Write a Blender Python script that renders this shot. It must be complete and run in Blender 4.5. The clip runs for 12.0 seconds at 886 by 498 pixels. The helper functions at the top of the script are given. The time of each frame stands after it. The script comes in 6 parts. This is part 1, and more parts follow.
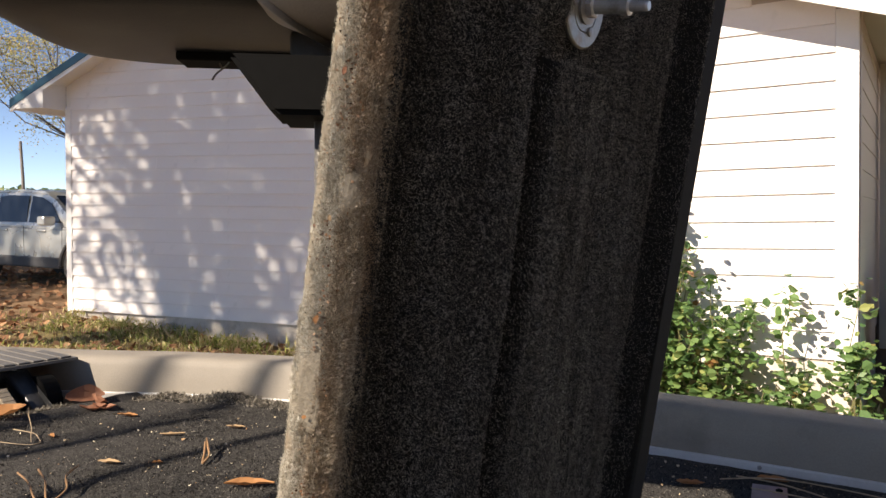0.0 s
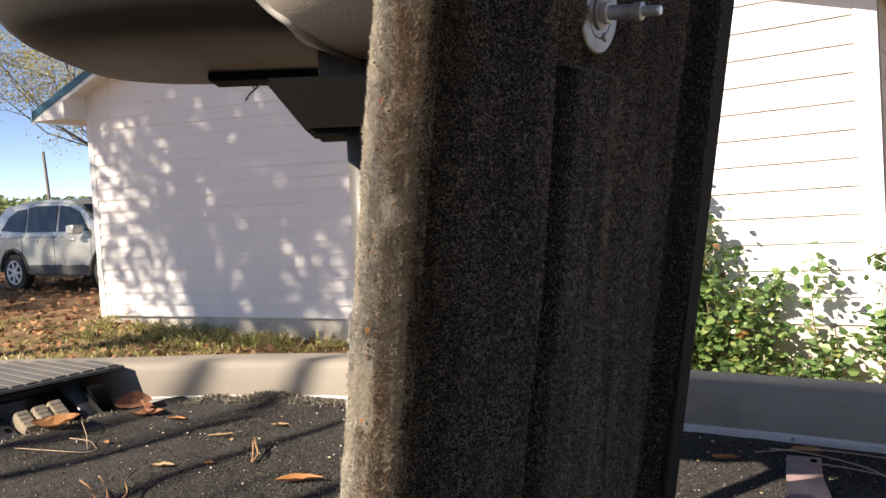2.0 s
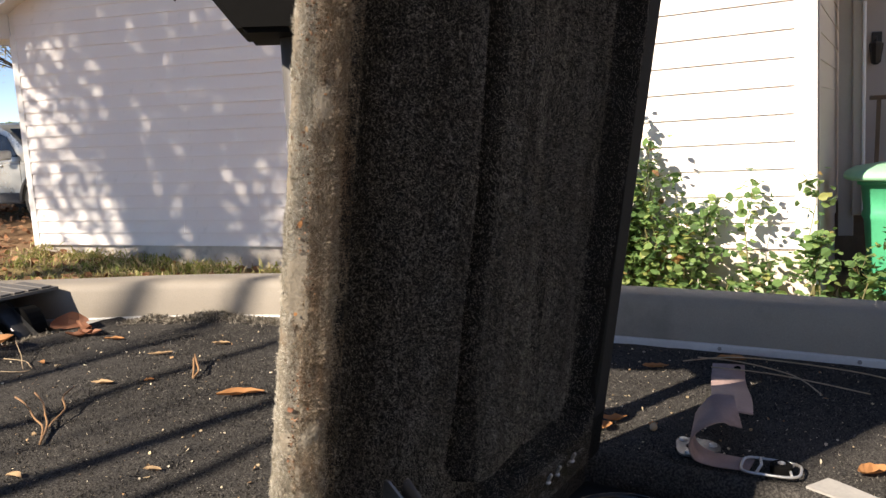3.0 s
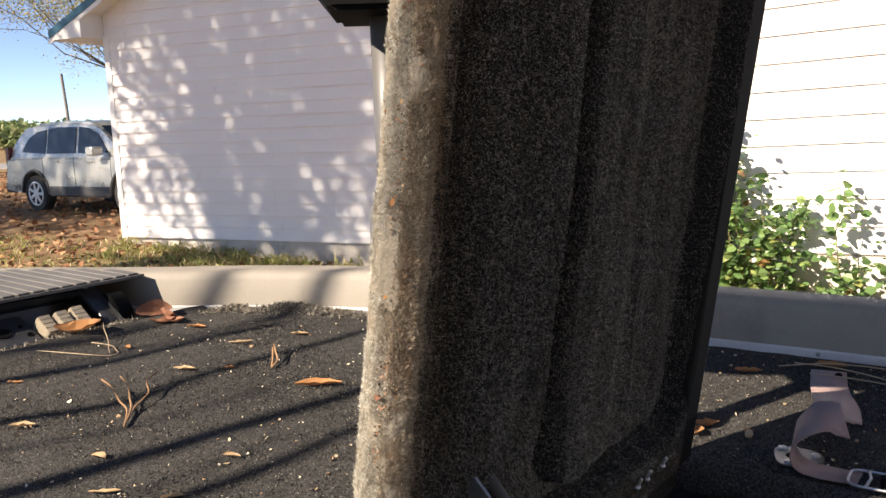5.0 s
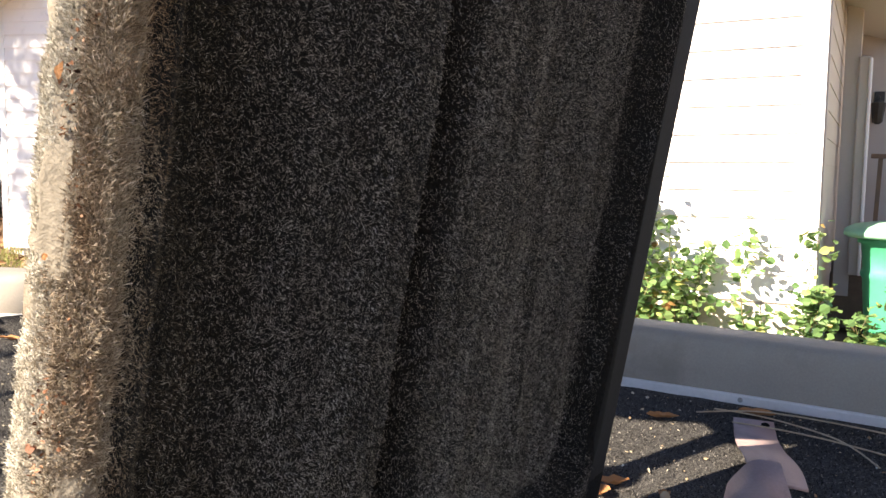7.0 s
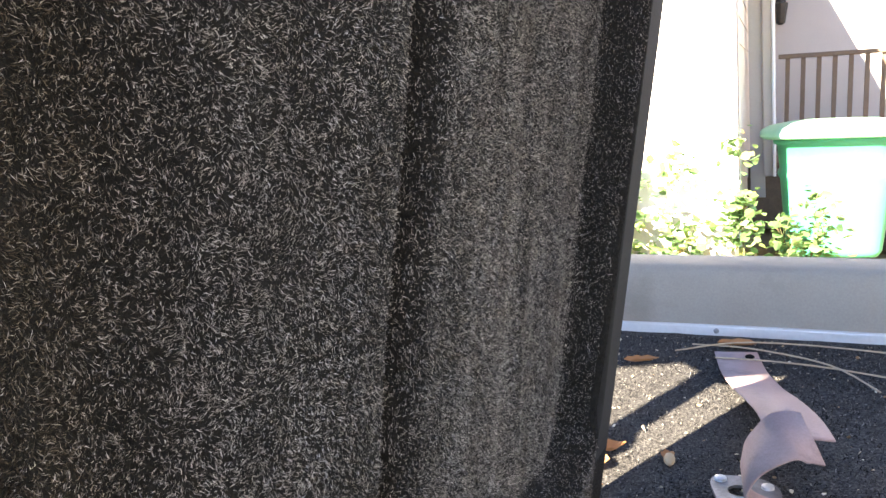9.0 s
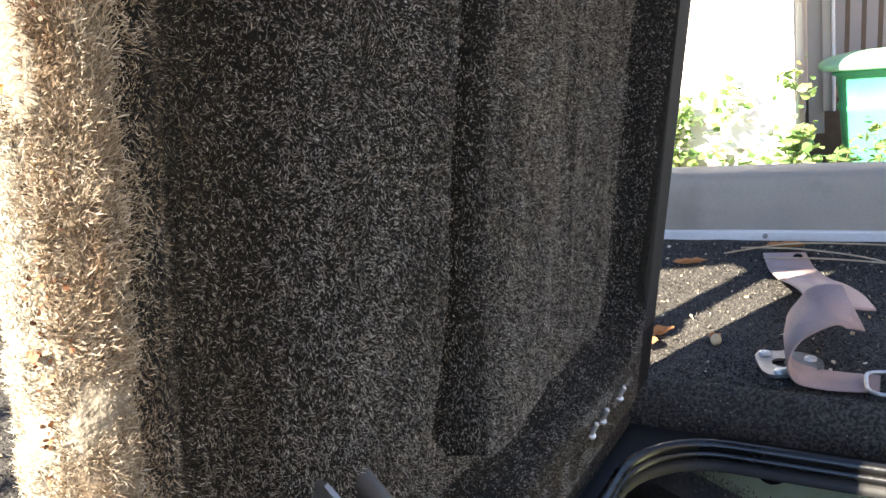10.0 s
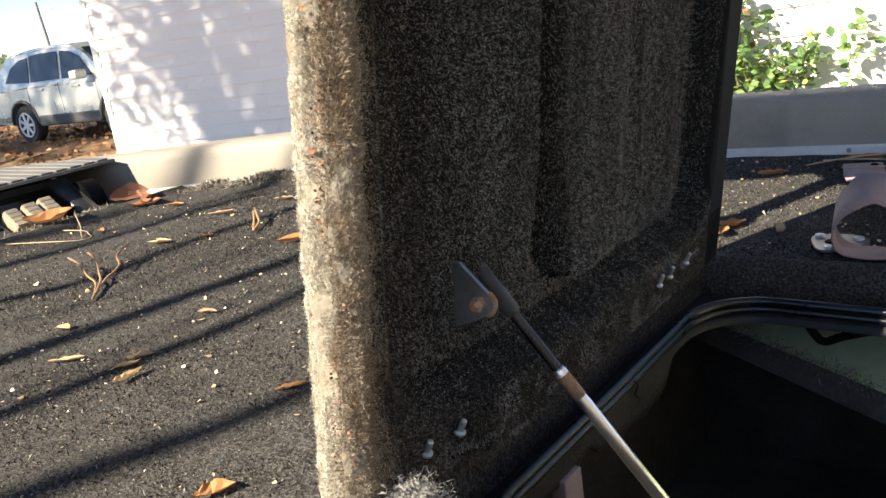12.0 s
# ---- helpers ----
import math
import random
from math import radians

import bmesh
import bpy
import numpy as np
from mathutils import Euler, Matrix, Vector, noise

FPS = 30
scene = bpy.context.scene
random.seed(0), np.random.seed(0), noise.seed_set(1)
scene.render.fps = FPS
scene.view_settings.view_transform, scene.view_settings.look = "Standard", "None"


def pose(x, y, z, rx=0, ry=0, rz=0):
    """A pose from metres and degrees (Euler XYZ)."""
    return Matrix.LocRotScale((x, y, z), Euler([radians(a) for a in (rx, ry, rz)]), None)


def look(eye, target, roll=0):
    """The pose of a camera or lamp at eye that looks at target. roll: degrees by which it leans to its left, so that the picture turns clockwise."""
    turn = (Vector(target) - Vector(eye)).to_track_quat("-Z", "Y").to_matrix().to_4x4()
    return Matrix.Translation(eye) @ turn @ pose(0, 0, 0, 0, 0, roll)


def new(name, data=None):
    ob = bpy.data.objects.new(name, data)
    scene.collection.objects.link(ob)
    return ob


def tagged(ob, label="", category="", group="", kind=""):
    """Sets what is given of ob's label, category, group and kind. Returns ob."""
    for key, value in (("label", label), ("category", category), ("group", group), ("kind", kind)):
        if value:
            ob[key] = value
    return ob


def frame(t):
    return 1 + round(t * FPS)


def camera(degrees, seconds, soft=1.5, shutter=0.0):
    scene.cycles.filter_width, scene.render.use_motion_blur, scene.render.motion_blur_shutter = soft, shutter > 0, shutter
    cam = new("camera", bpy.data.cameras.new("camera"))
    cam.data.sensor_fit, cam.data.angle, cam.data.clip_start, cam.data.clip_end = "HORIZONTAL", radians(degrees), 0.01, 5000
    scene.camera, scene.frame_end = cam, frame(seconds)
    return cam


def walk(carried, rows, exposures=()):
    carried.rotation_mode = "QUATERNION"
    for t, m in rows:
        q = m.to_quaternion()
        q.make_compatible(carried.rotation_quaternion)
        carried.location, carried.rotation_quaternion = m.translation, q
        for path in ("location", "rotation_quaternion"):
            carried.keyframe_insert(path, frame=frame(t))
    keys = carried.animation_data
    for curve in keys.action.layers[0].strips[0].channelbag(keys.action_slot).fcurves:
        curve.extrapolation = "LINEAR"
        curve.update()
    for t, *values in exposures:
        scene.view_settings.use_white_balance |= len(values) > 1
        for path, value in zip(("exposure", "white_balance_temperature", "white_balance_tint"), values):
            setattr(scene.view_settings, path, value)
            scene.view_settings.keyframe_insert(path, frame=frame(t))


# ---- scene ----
cam = camera(57.8, 12.0)
PATH = [
    (0, (0.431, 0.24, 0.476), (0.146, 2.217, 0.377), 0.6),
    (0.5, (0.425, 0.238, 0.489), (0.077, 2.206, 0.412), -0.9),
    (1, (0.424, 0.223, 0.494), (0.04, 2.185, 0.435), -2.0),
    (1.5, (0.415, 0.216, 0.492), (0.006, 2.173, 0.428), -2.3),
    (2, (0.427, 0.198, 0.497), (0.085, 2.164, 0.362), -2.8),
    (2.5, (0.43, 0.192, 0.48), (0.192, 2.16, 0.217), -2.6),
    (2.7, (0.433, 0.195, 0.475), (0.224, 2.162, 0.182), -2.4),
    (4.3, (0.437, 0.172, 0.462), (0.142, 2.121, 0.122), -2.0),
    (4.5, (0.435, 0.186, 0.455), (0.105, 2.131, 0.127), -2.0),
    (5, (0.413, 0.222, 0.454), (0.024, 2.159, 0.146), -2.1),
    (5.5, (0.453, 0.29, 0.436), (0.189, 2.25, 0.139), -2.9),
    (6, (0.48, 0.345, 0.418), (0.284, 2.323, 0.189), -3.2),
    (6.5, (0.465, 0.413, 0.378), (0.257, 2.397, 0.236), -0.2),
    (6.7, (0.453, 0.438, 0.371), (0.24, 2.42, 0.2), 1.7),
    (8.3, (0.389, 0.612, 0.42), (0.418, 2.581, 0.067), -2.7),
    (8.5, (0.397, 0.613, 0.406), (0.422, 2.582, 0.054), -3.4),
    (9, (0.395, 0.612, 0.382), (0.407, 2.575, -0.001), -3.4),
    (9.5, (0.383, 0.584, 0.356), (0.344, 2.536, -0.079), -4.1),
    (10, (0.387, 0.549, 0.334), (0.264, 2.485, -0.152), -5.7),
    (10.5, (0.374, 0.519, 0.321), (0.164, 2.445, -0.176), -6.9),
    (11, (0.375, 0.464, 0.325), (0.046, 2.375, -0.161), -7.9),
    (11.5, (0.399, 0.401, 0.343), (-0.012, 2.296, -0.149), -8.9),
    (12, (0.414, 0.337, 0.322), (-0.01, 2.21, -0.238), -8.5),
]
EXPO = [(t, e, 7350, 14 if t < 8 else 12 if t < 10 else 8) for t, e in ((0.0, 1.05), (1.5, 1.25), (2.5, 1.2), (5.0, 1.4), (5.5, 1.5), (6.5, 1.65), (8.3, 3.75), (9.5, 3.5), (10.5, 2.85), (11.0, 2.5), (12.0, 2.0))]
walk(cam, [(t, look(eye, target, roll)) for t, eye, target, roll in PATH], EXPO)

# ---------------- world and sun ----------------
SUN_EL = radians(34.5)
SUN_AZ = Vector((0.707, 0.707, 0))           # the way the light travels over the ground
SUN_DIR = Vector((SUN_AZ.x * math.cos(SUN_EL), SUN_AZ.y * math.cos(SUN_EL), -math.sin(SUN_EL)))
world = bpy.data.worlds.new("world")
scene.world = world
world.use_nodes = True
wn = world.node_tree.nodes
sky = wn.new("ShaderNodeTexSky")
sky.sky_type, sky.sun_disc = "NISHITA", False
sky.sun_elevation, sky.sun_rotation = SUN_EL, radians(225)
sky.altitude = 800
sky.air_density, sky.dust_density, sky.ozone_density = 0.42, 0.0, 1.5
world.node_tree.links.new(sky.outputs[0], wn["Background"].inputs[0])
wn["Background"].inputs[1].default_value = 0.096
sun_data = bpy.data.lights.new("sun", "SUN")
sun_data.energy, sun_data.angle, sun_data.color = 4.7, radians(0.53), (1.0, 0.94, 0.845)
sun = new("sun", sun_data)
sun.matrix_world = look(Vector((0, 0, 12)) - SUN_DIR * 5, Vector((0, 0, 12)))


# ---------------- material helpers ----------------
def material(name, rough=0.6, metal=0.0, spec=0.5):
    m = bpy.data.materials.new(name)
    m.use_nodes = True
    b = m.node_tree.nodes["Principled BSDF"]
    b.inputs["Roughness"].default_value = rough
    b.inputs["Metallic"].default_value = metal
    b.inputs["Specular IOR Level"].default_value = spec
    return m, m.node_tree.nodes, m.node_tree.links, b


def coords(n, l, scale=(1, 1, 1)):
    tc = n.new("ShaderNodeTexCoord")
    mp = n.new("ShaderNodeMapping")
    mp.inputs["Scale"].default_value = scale
    l.new(tc.outputs["Object"], mp.inputs[0])
    return mp.outputs[0]


def noise_tex(n, l, vec, scale, detail=4.0, rough=0.55):
    t = n.new("ShaderNodeTexNoise")
    t.inputs["Scale"].default_value, t.inputs["Detail"].default_value, t.inputs["Roughness"].default_value = scale, detail, rough
    if vec is not None:
        l.new(vec, t.inputs["Vector"])
    return t.outputs["Fac"]


def ramp(n, l, fac, stops):
    r = n.new("ShaderNodeValToRGB")
    e = r.color_ramp.elements
    while len(e) < len(stops):
        e.new(0.5)
    for el, (p, c) in zip(e, stops):
        el.position, el.color = p, (*c, 1)
    l.new(fac, r.inputs[0])
    return r.outputs[0]


def mix(n, l, fac, a, b, mode="MIX"):
    m = n.new("ShaderNodeMix")
    m.data_type, m.blend_type = "RGBA", mode
    for sock, v in ((m.inputs[0], fac), (m.inputs[6], a), (m.inputs[7], b)):
        if isinstance(v, bpy.types.NodeSocket):
            l.new(v, sock)
        else:
            sock.default_value = v if isinstance(v, (int, float)) else (*v, 1)
    return m.outputs[2]


def bump(n, l, b, height, strength, dist):
    bp = n.new("ShaderNodeBump")
    bp.inputs["Strength"].default_value, bp.inputs["Distance"].default_value = strength, dist
    l.new(height, bp.inputs["Height"])
    l.new(bp.outputs[0], b.inputs["Normal"])


def worn(name, base, vary, rough=0.6, scale=6.0, fine=60.0, bstr=0.3, bdist=0.002, metal=0.0, spec=0.5, stain=None, stain_scale=3.0, stain_at=(0.55, 0.75), island=False, obj=False):
    """A surface with a colour that varies at two scales, fine relief, and stains."""
    m, n, l, b = material(name, rough, metal, spec)
    v = coords(n, l)
    big, small = noise_tex(n, l, v, scale), noise_tex(n, l, v, fine, 3.0)
    lo = tuple(max(0.0, c * (1 - vary)) for c in base)
    hi = tuple(min(1.0, c * (1 + vary)) for c in base)
    c = ramp(n, l, big, [(0.3, lo), (0.7, hi)])
    c = mix(n, l, 0.35, c, ramp(n, l, small, [(0.3, lo), (0.7, hi)]))
    if stain:
        st = ramp(n, l, noise_tex(n, l, v, stain_scale, 6.0, 0.65), [(stain_at[0], (0, 0, 0)), (stain_at[1], (1, 1, 1))])
        c = mix(n, l, st, c, stain)
    if island or obj:
        src = n.new("ShaderNodeNewGeometry").outputs["Random Per Island"] if island else n.new("ShaderNodeObjectInfo").outputs["Random"]
        c = mix(n, l, 1.0, c, ramp(n, l, src, [(0.0, (1 - vary,) * 3), (1.0, (1.0,) * 3)]), "MULTIPLY")
    l.new(c, b.inputs["Base Color"])
    rr = n.new("ShaderNodeMapRange")
    rr.inputs[3].default_value, rr.inputs[4].default_value = max(0.05, rough - 0.12), min(1.0, rough + 0.12)
    l.new(big, rr.inputs[0])
    l.new(rr.outputs[0], b.inputs["Roughness"])
    bump(n, l, b, small, bstr, bdist)
    return m


def island_ramp(name, stops, rough=0.7, spec=0.3, trans=0.0, streak=None):
    """Many small pieces in one mesh, each with its own colour."""
    m, n, l, b = material(name, rough, 0, spec)
    c = ramp(n, l, n.new("ShaderNodeNewGeometry").outputs["Random Per Island"], stops)
    if streak:
        scale, tint, amount = streak
        f = ramp(n, l, noise_tex(n, l, coords(n, l, scale), 1.0, 5.0, 0.6), [(0.42, (0, 0, 0)), (0.72, (amount,) * 3)])
        c = mix(n, l, f, c, tint, "MULTIPLY")
    l.new(c, b.inputs["Base Color"])
    if trans:
        tr = n.new("ShaderNodeBsdfTranslucent")
        ms = n.new("ShaderNodeMixShader")
        ms.inputs[0].default_value = trans
        l.new(c, tr.inputs[0])
        out = n["Material Output"]
        l.new(b.outputs[0], ms.inputs[1]), l.new(tr.outputs[0], ms.inputs[2]), l.new(ms.outputs[0], out.inputs[0])
    return m


# ---------------- materials ----------------
def deck_carpet():
    m, n, l, b = material("deck_carpet", 0.95, 0, 0.15)
    v = coords(n, l)
    big = noise_tex(n, l, v, 2.2, 5.0)
    fine = noise_tex(n, l, v, 320.0, 3.0, 0.7)
    mid = noise_tex(n, l, v, 45.0, 4.0, 0.6)
    c = ramp(n, l, fine, [(0.44, (0.012, 0.0118, 0.0115)), (0.60, (0.14, 0.131, 0.12))])
    c = mix(n, l, 0.45, c, ramp(n, l, mid, [(0.3, (0.026, 0.025, 0.025)), (0.75, (0.088, 0.082, 0.074))]))
    dust = ramp(n, l, big, [(0.45, (0, 0, 0)), (0.8, (0.35, 0.35, 0.35))])
    c = mix(n, l, dust, c, (0.095, 0.086, 0.075))
    vo = n.new("ShaderNodeTexVoronoi")
    vo.inputs["Scale"].default_value = 150.0
    l.new(v, vo.inputs["Vector"])
    speck = ramp(n, l, vo.outputs["Distance"], [(0.10, (1, 1, 1)), (0.17, (0, 0, 0))])
    gate = ramp(n, l, noise_tex(n, l, v, 30.0, 2.0), [(0.52, (0, 0, 0)), (0.6, (1, 1, 1))])
    c = mix(n, l, mix(n, l, 1.0, speck, gate, "MULTIPLY"), c, (0.30, 0.27, 0.23))
    l.new(c, b.inputs["Base Color"])
    bump(n, l, b, fine, 0.9, 0.004)
    return m


def lid_carpet():
    m, n, l, b = material("lid_carpet", 0.95, 0, 0.1)
    v = coords(n, l)
    streak = noise_tex(n, l, coords(n, l, (26, 26, 5)), 1.0, 4.0)
    fine = noise_tex(n, l, v, 300.0, 3.0, 0.7)
    c = ramp(n, l, fine, [(0.3, (0.008, 0.0078, 0.0075)), (0.75, (0.030, 0.028, 0.026))])
    c = mix(n, l, 0.5, c, ramp(n, l, streak, [(0.3, (0.007, 0.007, 0.007)), (0.7, (0.022, 0.021, 0.019))]))
    l.new(c, b.inputs["Base Color"])
    bump(n, l, b, fine, 0.8, 0.003)
    return m


M_DECK = deck_carpet()
M_LID = lid_carpet()
M_PILE = island_ramp("grey_carpet_pile", [(0.0, (0.012, 0.0115, 0.011)), (0.32, (0.030, 0.028, 0.026)), (0.48, (0.17, 0.16, 0.147)), (0.8, (0.40, 0.375, 0.345)), (1.0, (0.70, 0.66, 0.61))], 0.9, 0.15, streak=((36, 36, 5), (0.42, 0.39, 0.36), 0.75))
M_DECKPILE = island_ramp("worn_deck_pile", [(0.0, (0.010, 0.0098, 0.0095)), (0.55, (0.033, 0.0315, 0.029)), (0.85, (0.085, 0.080, 0.072)), (1.0, (0.27, 0.25, 0.22))], 0.9, 0.12)
M_EDGE = island_ramp("sun_bleached_carpet_pile", [(0.0, (0.25, 0.225, 0.18)), (0.15, (0.40, 0.37, 0.305)), (0.6, (0.53, 0.495, 0.415)), (1.0, (0.70, 0.66, 0.57))], 0.9, 0.15, streak=((150, 150, 60), (0.46, 0.40, 0.33), 0.75))
M_CORNERPILE = island_ramp("brown_straw_carpet_pile", [(0.0, (0.07, 0.052, 0.035)), (0.3, (0.27, 0.215, 0.155)), (0.75, (0.45, 0.38, 0.285)), (1.0, (0.66, 0.58, 0.47))], 0.9, 0.15, streak=((60, 60, 16), (0.62, 0.44, 0.32), 0.75))
M_RIMPILE = island_ramp("faded_brown_shade_pile", [(0.0, (0.022, 0.0195, 0.016)), (0.4, (0.062, 0.054, 0.043)), (0.8, (0.145, 0.127, 0.101)), (1.0, (0.30, 0.265, 0.215))], 0.9, 0.15, streak=((60, 60, 8), (0.55, 0.45, 0.36), 0.7))
M_LIP = worn("smooth_lip_with_shade", (0.022, 0.022, 0.022), 0.3, 0.85, 9.0, 240.0, 0.3, 0.0008, spec=0.15)
M_EDGEBASE = worn("bleached_carpet_backing", (0.23, 0.20, 0.155), 0.5, 0.95, 14.0, 260.0, 0.8, 0.003, spec=0.1, stain=(0.17, 0.10, 0.05), stain_scale=18.0)
M_FUZZ = island_ramp("frayed_carpet_yarn", [(0.0, (0.07, 0.063, 0.053)), (0.6, (0.22, 0.195, 0.16)), (1.0, (0.46, 0.42, 0.35))], 0.9, 0.15)
M_GEL = worn("taupe_gelcoat", (0.265, 0.236, 0.196), 0.16, 0.66, 5.0, 320.0, 0.5, 0.0012, spec=0.3, stain=(0.17, 0.15, 0.12), stain_scale=4.0)
M_PLATE = worn("grey_ribbed_plate", (0.115, 0.108, 0.10), 0.22, 0.6, 7.0, 160.0, 0.3, 0.001, stain=(0.11, 0.10, 0.09))
M_ALU = worn("aluminium_trim", (0.60, 0.59, 0.57), 0.12, 0.5, 9.0, 150.0, 0.2, 0.0005, metal=0.35)
M_STEEL = worn("zinc_plated_steel", (0.58, 0.58, 0.57), 0.2, 0.42, 30.0, 300.0, 0.2, 0.0004, metal=0.7, stain=(0.20, 0.16, 0.11), stain_scale=40.0)
M_DULL = worn("dull_bare_steel", (0.32, 0.31, 0.30), 0.25, 0.5, 25.0, 300.0, 0.2, 0.0004, metal=0.9, stain=(0.23, 0.11, 0.04), stain_scale=22.0)
M_CLIP = worn("grimy_steel_plate", (0.22, 0.22, 0.225), 0.3, 0.45, 30.0, 300.0, 0.2, 0.0004, metal=0.7, stain=(0.06, 0.055, 0.05), stain_scale=25.0)
M_RUST = worn("rusty_steel", (0.34, 0.19, 0.10), 0.5, 0.8, 60.0, 400.0, 0.5, 0.0006, metal=0.3, stain=(0.45, 0.40, 0.32), stain_scale=50.0)
M_ROD = worn("polished_strut_tube", (0.86, 0.83, 0.80), 0.08, 0.3, 20.0, 200.0, 0.05, 0.0002, metal=1.0)
M_BLACKROD = worn("black_strut_rod", (0.015, 0.015, 0.016), 0.3, 0.25, 20.0, 200.0, 0.1, 0.0003)
M_RUBBER = worn("black_rubber", (0.010, 0.010, 0.010), 0.4, 0.3, 14.0, 140.0, 0.3, 0.0008, stain=(0.05, 0.047, 0.042), stain_scale=25.0, stain_at=(0.66, 0.85))
M_GUTTER = worn("black_gutter_plastic", (0.009, 0.009, 0.009), 0.4, 0.6, 12.0, 120.0, 0.3, 0.0008, stain=(0.10, 0.085, 0.06), stain_scale=35.0, stain_at=(0.66, 0.8))
M_TUB = worn("black_moulded_plastic", (0.036, 0.036, 0.038), 0.4, 0.3, 8.0, 90.0, 0.3, 0.0008, stain=(0.07, 0.065, 0.055), stain_scale=12.0)
M_INNER = worn("pale_green_hull_liner", (0.62, 0.74, 0.50), 0.15, 0.6, 6.0, 60.0, 0.2, 0.001, stain=(0.40, 0.44, 0.32), stain_scale=7.0)
M_HOLD = worn("dark_hold_carpet", (0.11, 0.104, 0.094), 0.5, 0.95, 10.0, 220.0, 0.8, 0.003, spec=0.1)
M_SKIRT = worn("old_brown_carpet", (0.045, 0.042, 0.036), 0.4, 0.95, 14.0, 260.0, 0.8, 0.003, spec=0.1)
M_STRAP = worn("faded_pink_grey_webbing", (0.35, 0.245, 0.225), 0.22, 0.75, 9.0, 420.0, 0.6, 0.0008, stain=(0.16, 0.12, 0.12), stain_scale=12.0)
M_VINYL = worn("taupe_vinyl", (0.022, 0.0212, 0.0205), 0.25, 0.5, 5.0, 380.0, 0.5, 0.0008, stain=(0.075, 0.072, 0.068), stain_scale=9.0, stain_at=(0.62, 0.95))
M_BEIGE = worn("beige_pebbled_vinyl", (0.41, 0.365, 0.305), 0.10, 0.5, 5.0, 300.0, 0.7, 0.0012)
M_PIPING = worn("light_grey_piping", (0.36, 0.345, 0.32), 0.2, 0.5, 20.0, 200.0, 0.2, 0.0005)
M_RED = worn("red_piping", (0.42, 0.035, 0.03), 0.2, 0.45, 20.0, 200.0, 0.2, 0.0005)
M_BLACKPL = worn("black_plastic", (0.006, 0.006, 0.006), 0.3, 0.8, 9.0, 120.0, 0.2, 0.0005, spec=0.08)
M_POST = worn("grey_painted_post", (0.09, 0.085, 0.08), 0.15, 0.45, 9.0, 160.0, 0.15, 0.0005)
M_TREAD = worn("dusty_tan_rubber_tread", (0.38, 0.315, 0.225), 0.25, 0.8, 30.0, 200.0, 0.5, 0.001, stain=(0.10, 0.085, 0.065), stain_scale=40.0)
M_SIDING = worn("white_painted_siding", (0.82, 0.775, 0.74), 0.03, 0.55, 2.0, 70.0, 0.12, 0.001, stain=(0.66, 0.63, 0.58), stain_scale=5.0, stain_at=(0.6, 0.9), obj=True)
M_TRIMW = worn("white_painted_trim", (0.78, 0.76, 0.73), 0.04, 0.5, 3.0, 60.0, 0.12, 0.001)
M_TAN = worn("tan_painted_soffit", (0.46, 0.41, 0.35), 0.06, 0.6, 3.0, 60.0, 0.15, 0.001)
# tan tone of the house's side also carries its overhang shade
M_TANSIDE = worn("tan_shade_siding", (0.47, 0.415, 0.36), 0.06, 0.6, 3.0, 60.0, 0.15, 0.001, obj=True)
M_FOUND = worn("pale_concrete", (0.60, 0.545, 0.47), 0.15, 0.9, 4.0, 50.0, 0.4, 0.003, stain=(0.30, 0.27, 0.22), stain_scale=3.0)
M_BLUE = worn("blue_metal_roofing", (0.03, 0.11, 0.16), 0.15, 0.4, 3.0, 40.0, 0.1, 0.001, metal=0.1)
M_WOODRAIL = worn("brown_stained_wood", (0.13, 0.085, 0.055), 0.3, 0.7, 12.0, 90.0, 0.3, 0.001)
M_BIN = worn("green_bin_plastic", (0.06, 0.38, 0.20), 0.12, 0.45, 4.0, 90.0, 0.15, 0.0008)
M_BINLID = worn("pale_green_bin_lid", (0.28, 0.55, 0.36), 0.12, 0.5, 4.0, 90.0, 0.15, 0.0008)
M_DARK = worn("dark_bronze", (0.03, 0.028, 0.025), 0.3, 0.4, 20.0, 120.0, 0.2, 0.0005, metal=0.5)
M_LEAF = island_ramp("shrub_leaf", [(0.0, (0.075, 0.145, 0.055)), (0.5, (0.145, 0.25, 0.085)), (0.85, (0.23, 0.34, 0.115)), (0.97, (0.31, 0.31, 0.10)), (1.0, (0.32, 0.14, 0.06))], 0.4, 0.4, 0.38)
M_OAK = island_ramp("autumn_tree_leaf", [(0.0, (0.16, 0.17, 0.05)), (0.5, (0.34, 0.30, 0.11)), (0.8, (0.46, 0.35, 0.14)), (1.0, (0.46, 0.21, 0.08))], 0.6, 0.3, 0.35)
M_PALETREE = island_ramp("pale_thinning_leaf", [(0.0, (0.26, 0.27, 0.11)), (0.5, (0.46, 0.44, 0.20)), (0.85, (0.58, 0.50, 0.26)), (1.0, (0.55, 0.33, 0.15))], 0.6, 0.3, 0.45)
M_GREENTREE = island_ramp("green_tree_leaf", [(0.0, (0.12, 0.17, 0.08)), (0.6, (0.19, 0.25, 0.10)), (1.0, (0.30, 0.30, 0.14))], 0.6, 0.3, 0.3)
M_BARK = worn("grey_brown_bark", (0.14, 0.115, 0.09), 0.35, 0.9, 6.0, 40.0, 0.8, 0.01)
M_STEM = worn("green_brown_stem", (0.13, 0.12, 0.05), 0.3, 0.7, 20.0, 90.0, 0.3, 0.001)
M_DRYLEAF = island_ramp("dry_orange_leaf", [(0.0, (0.24, 0.095, 0.04)), (0.5, (0.42, 0.20, 0.08)), (1.0, (0.50, 0.30, 0.14))], 0.7, 0.3, 0.2)
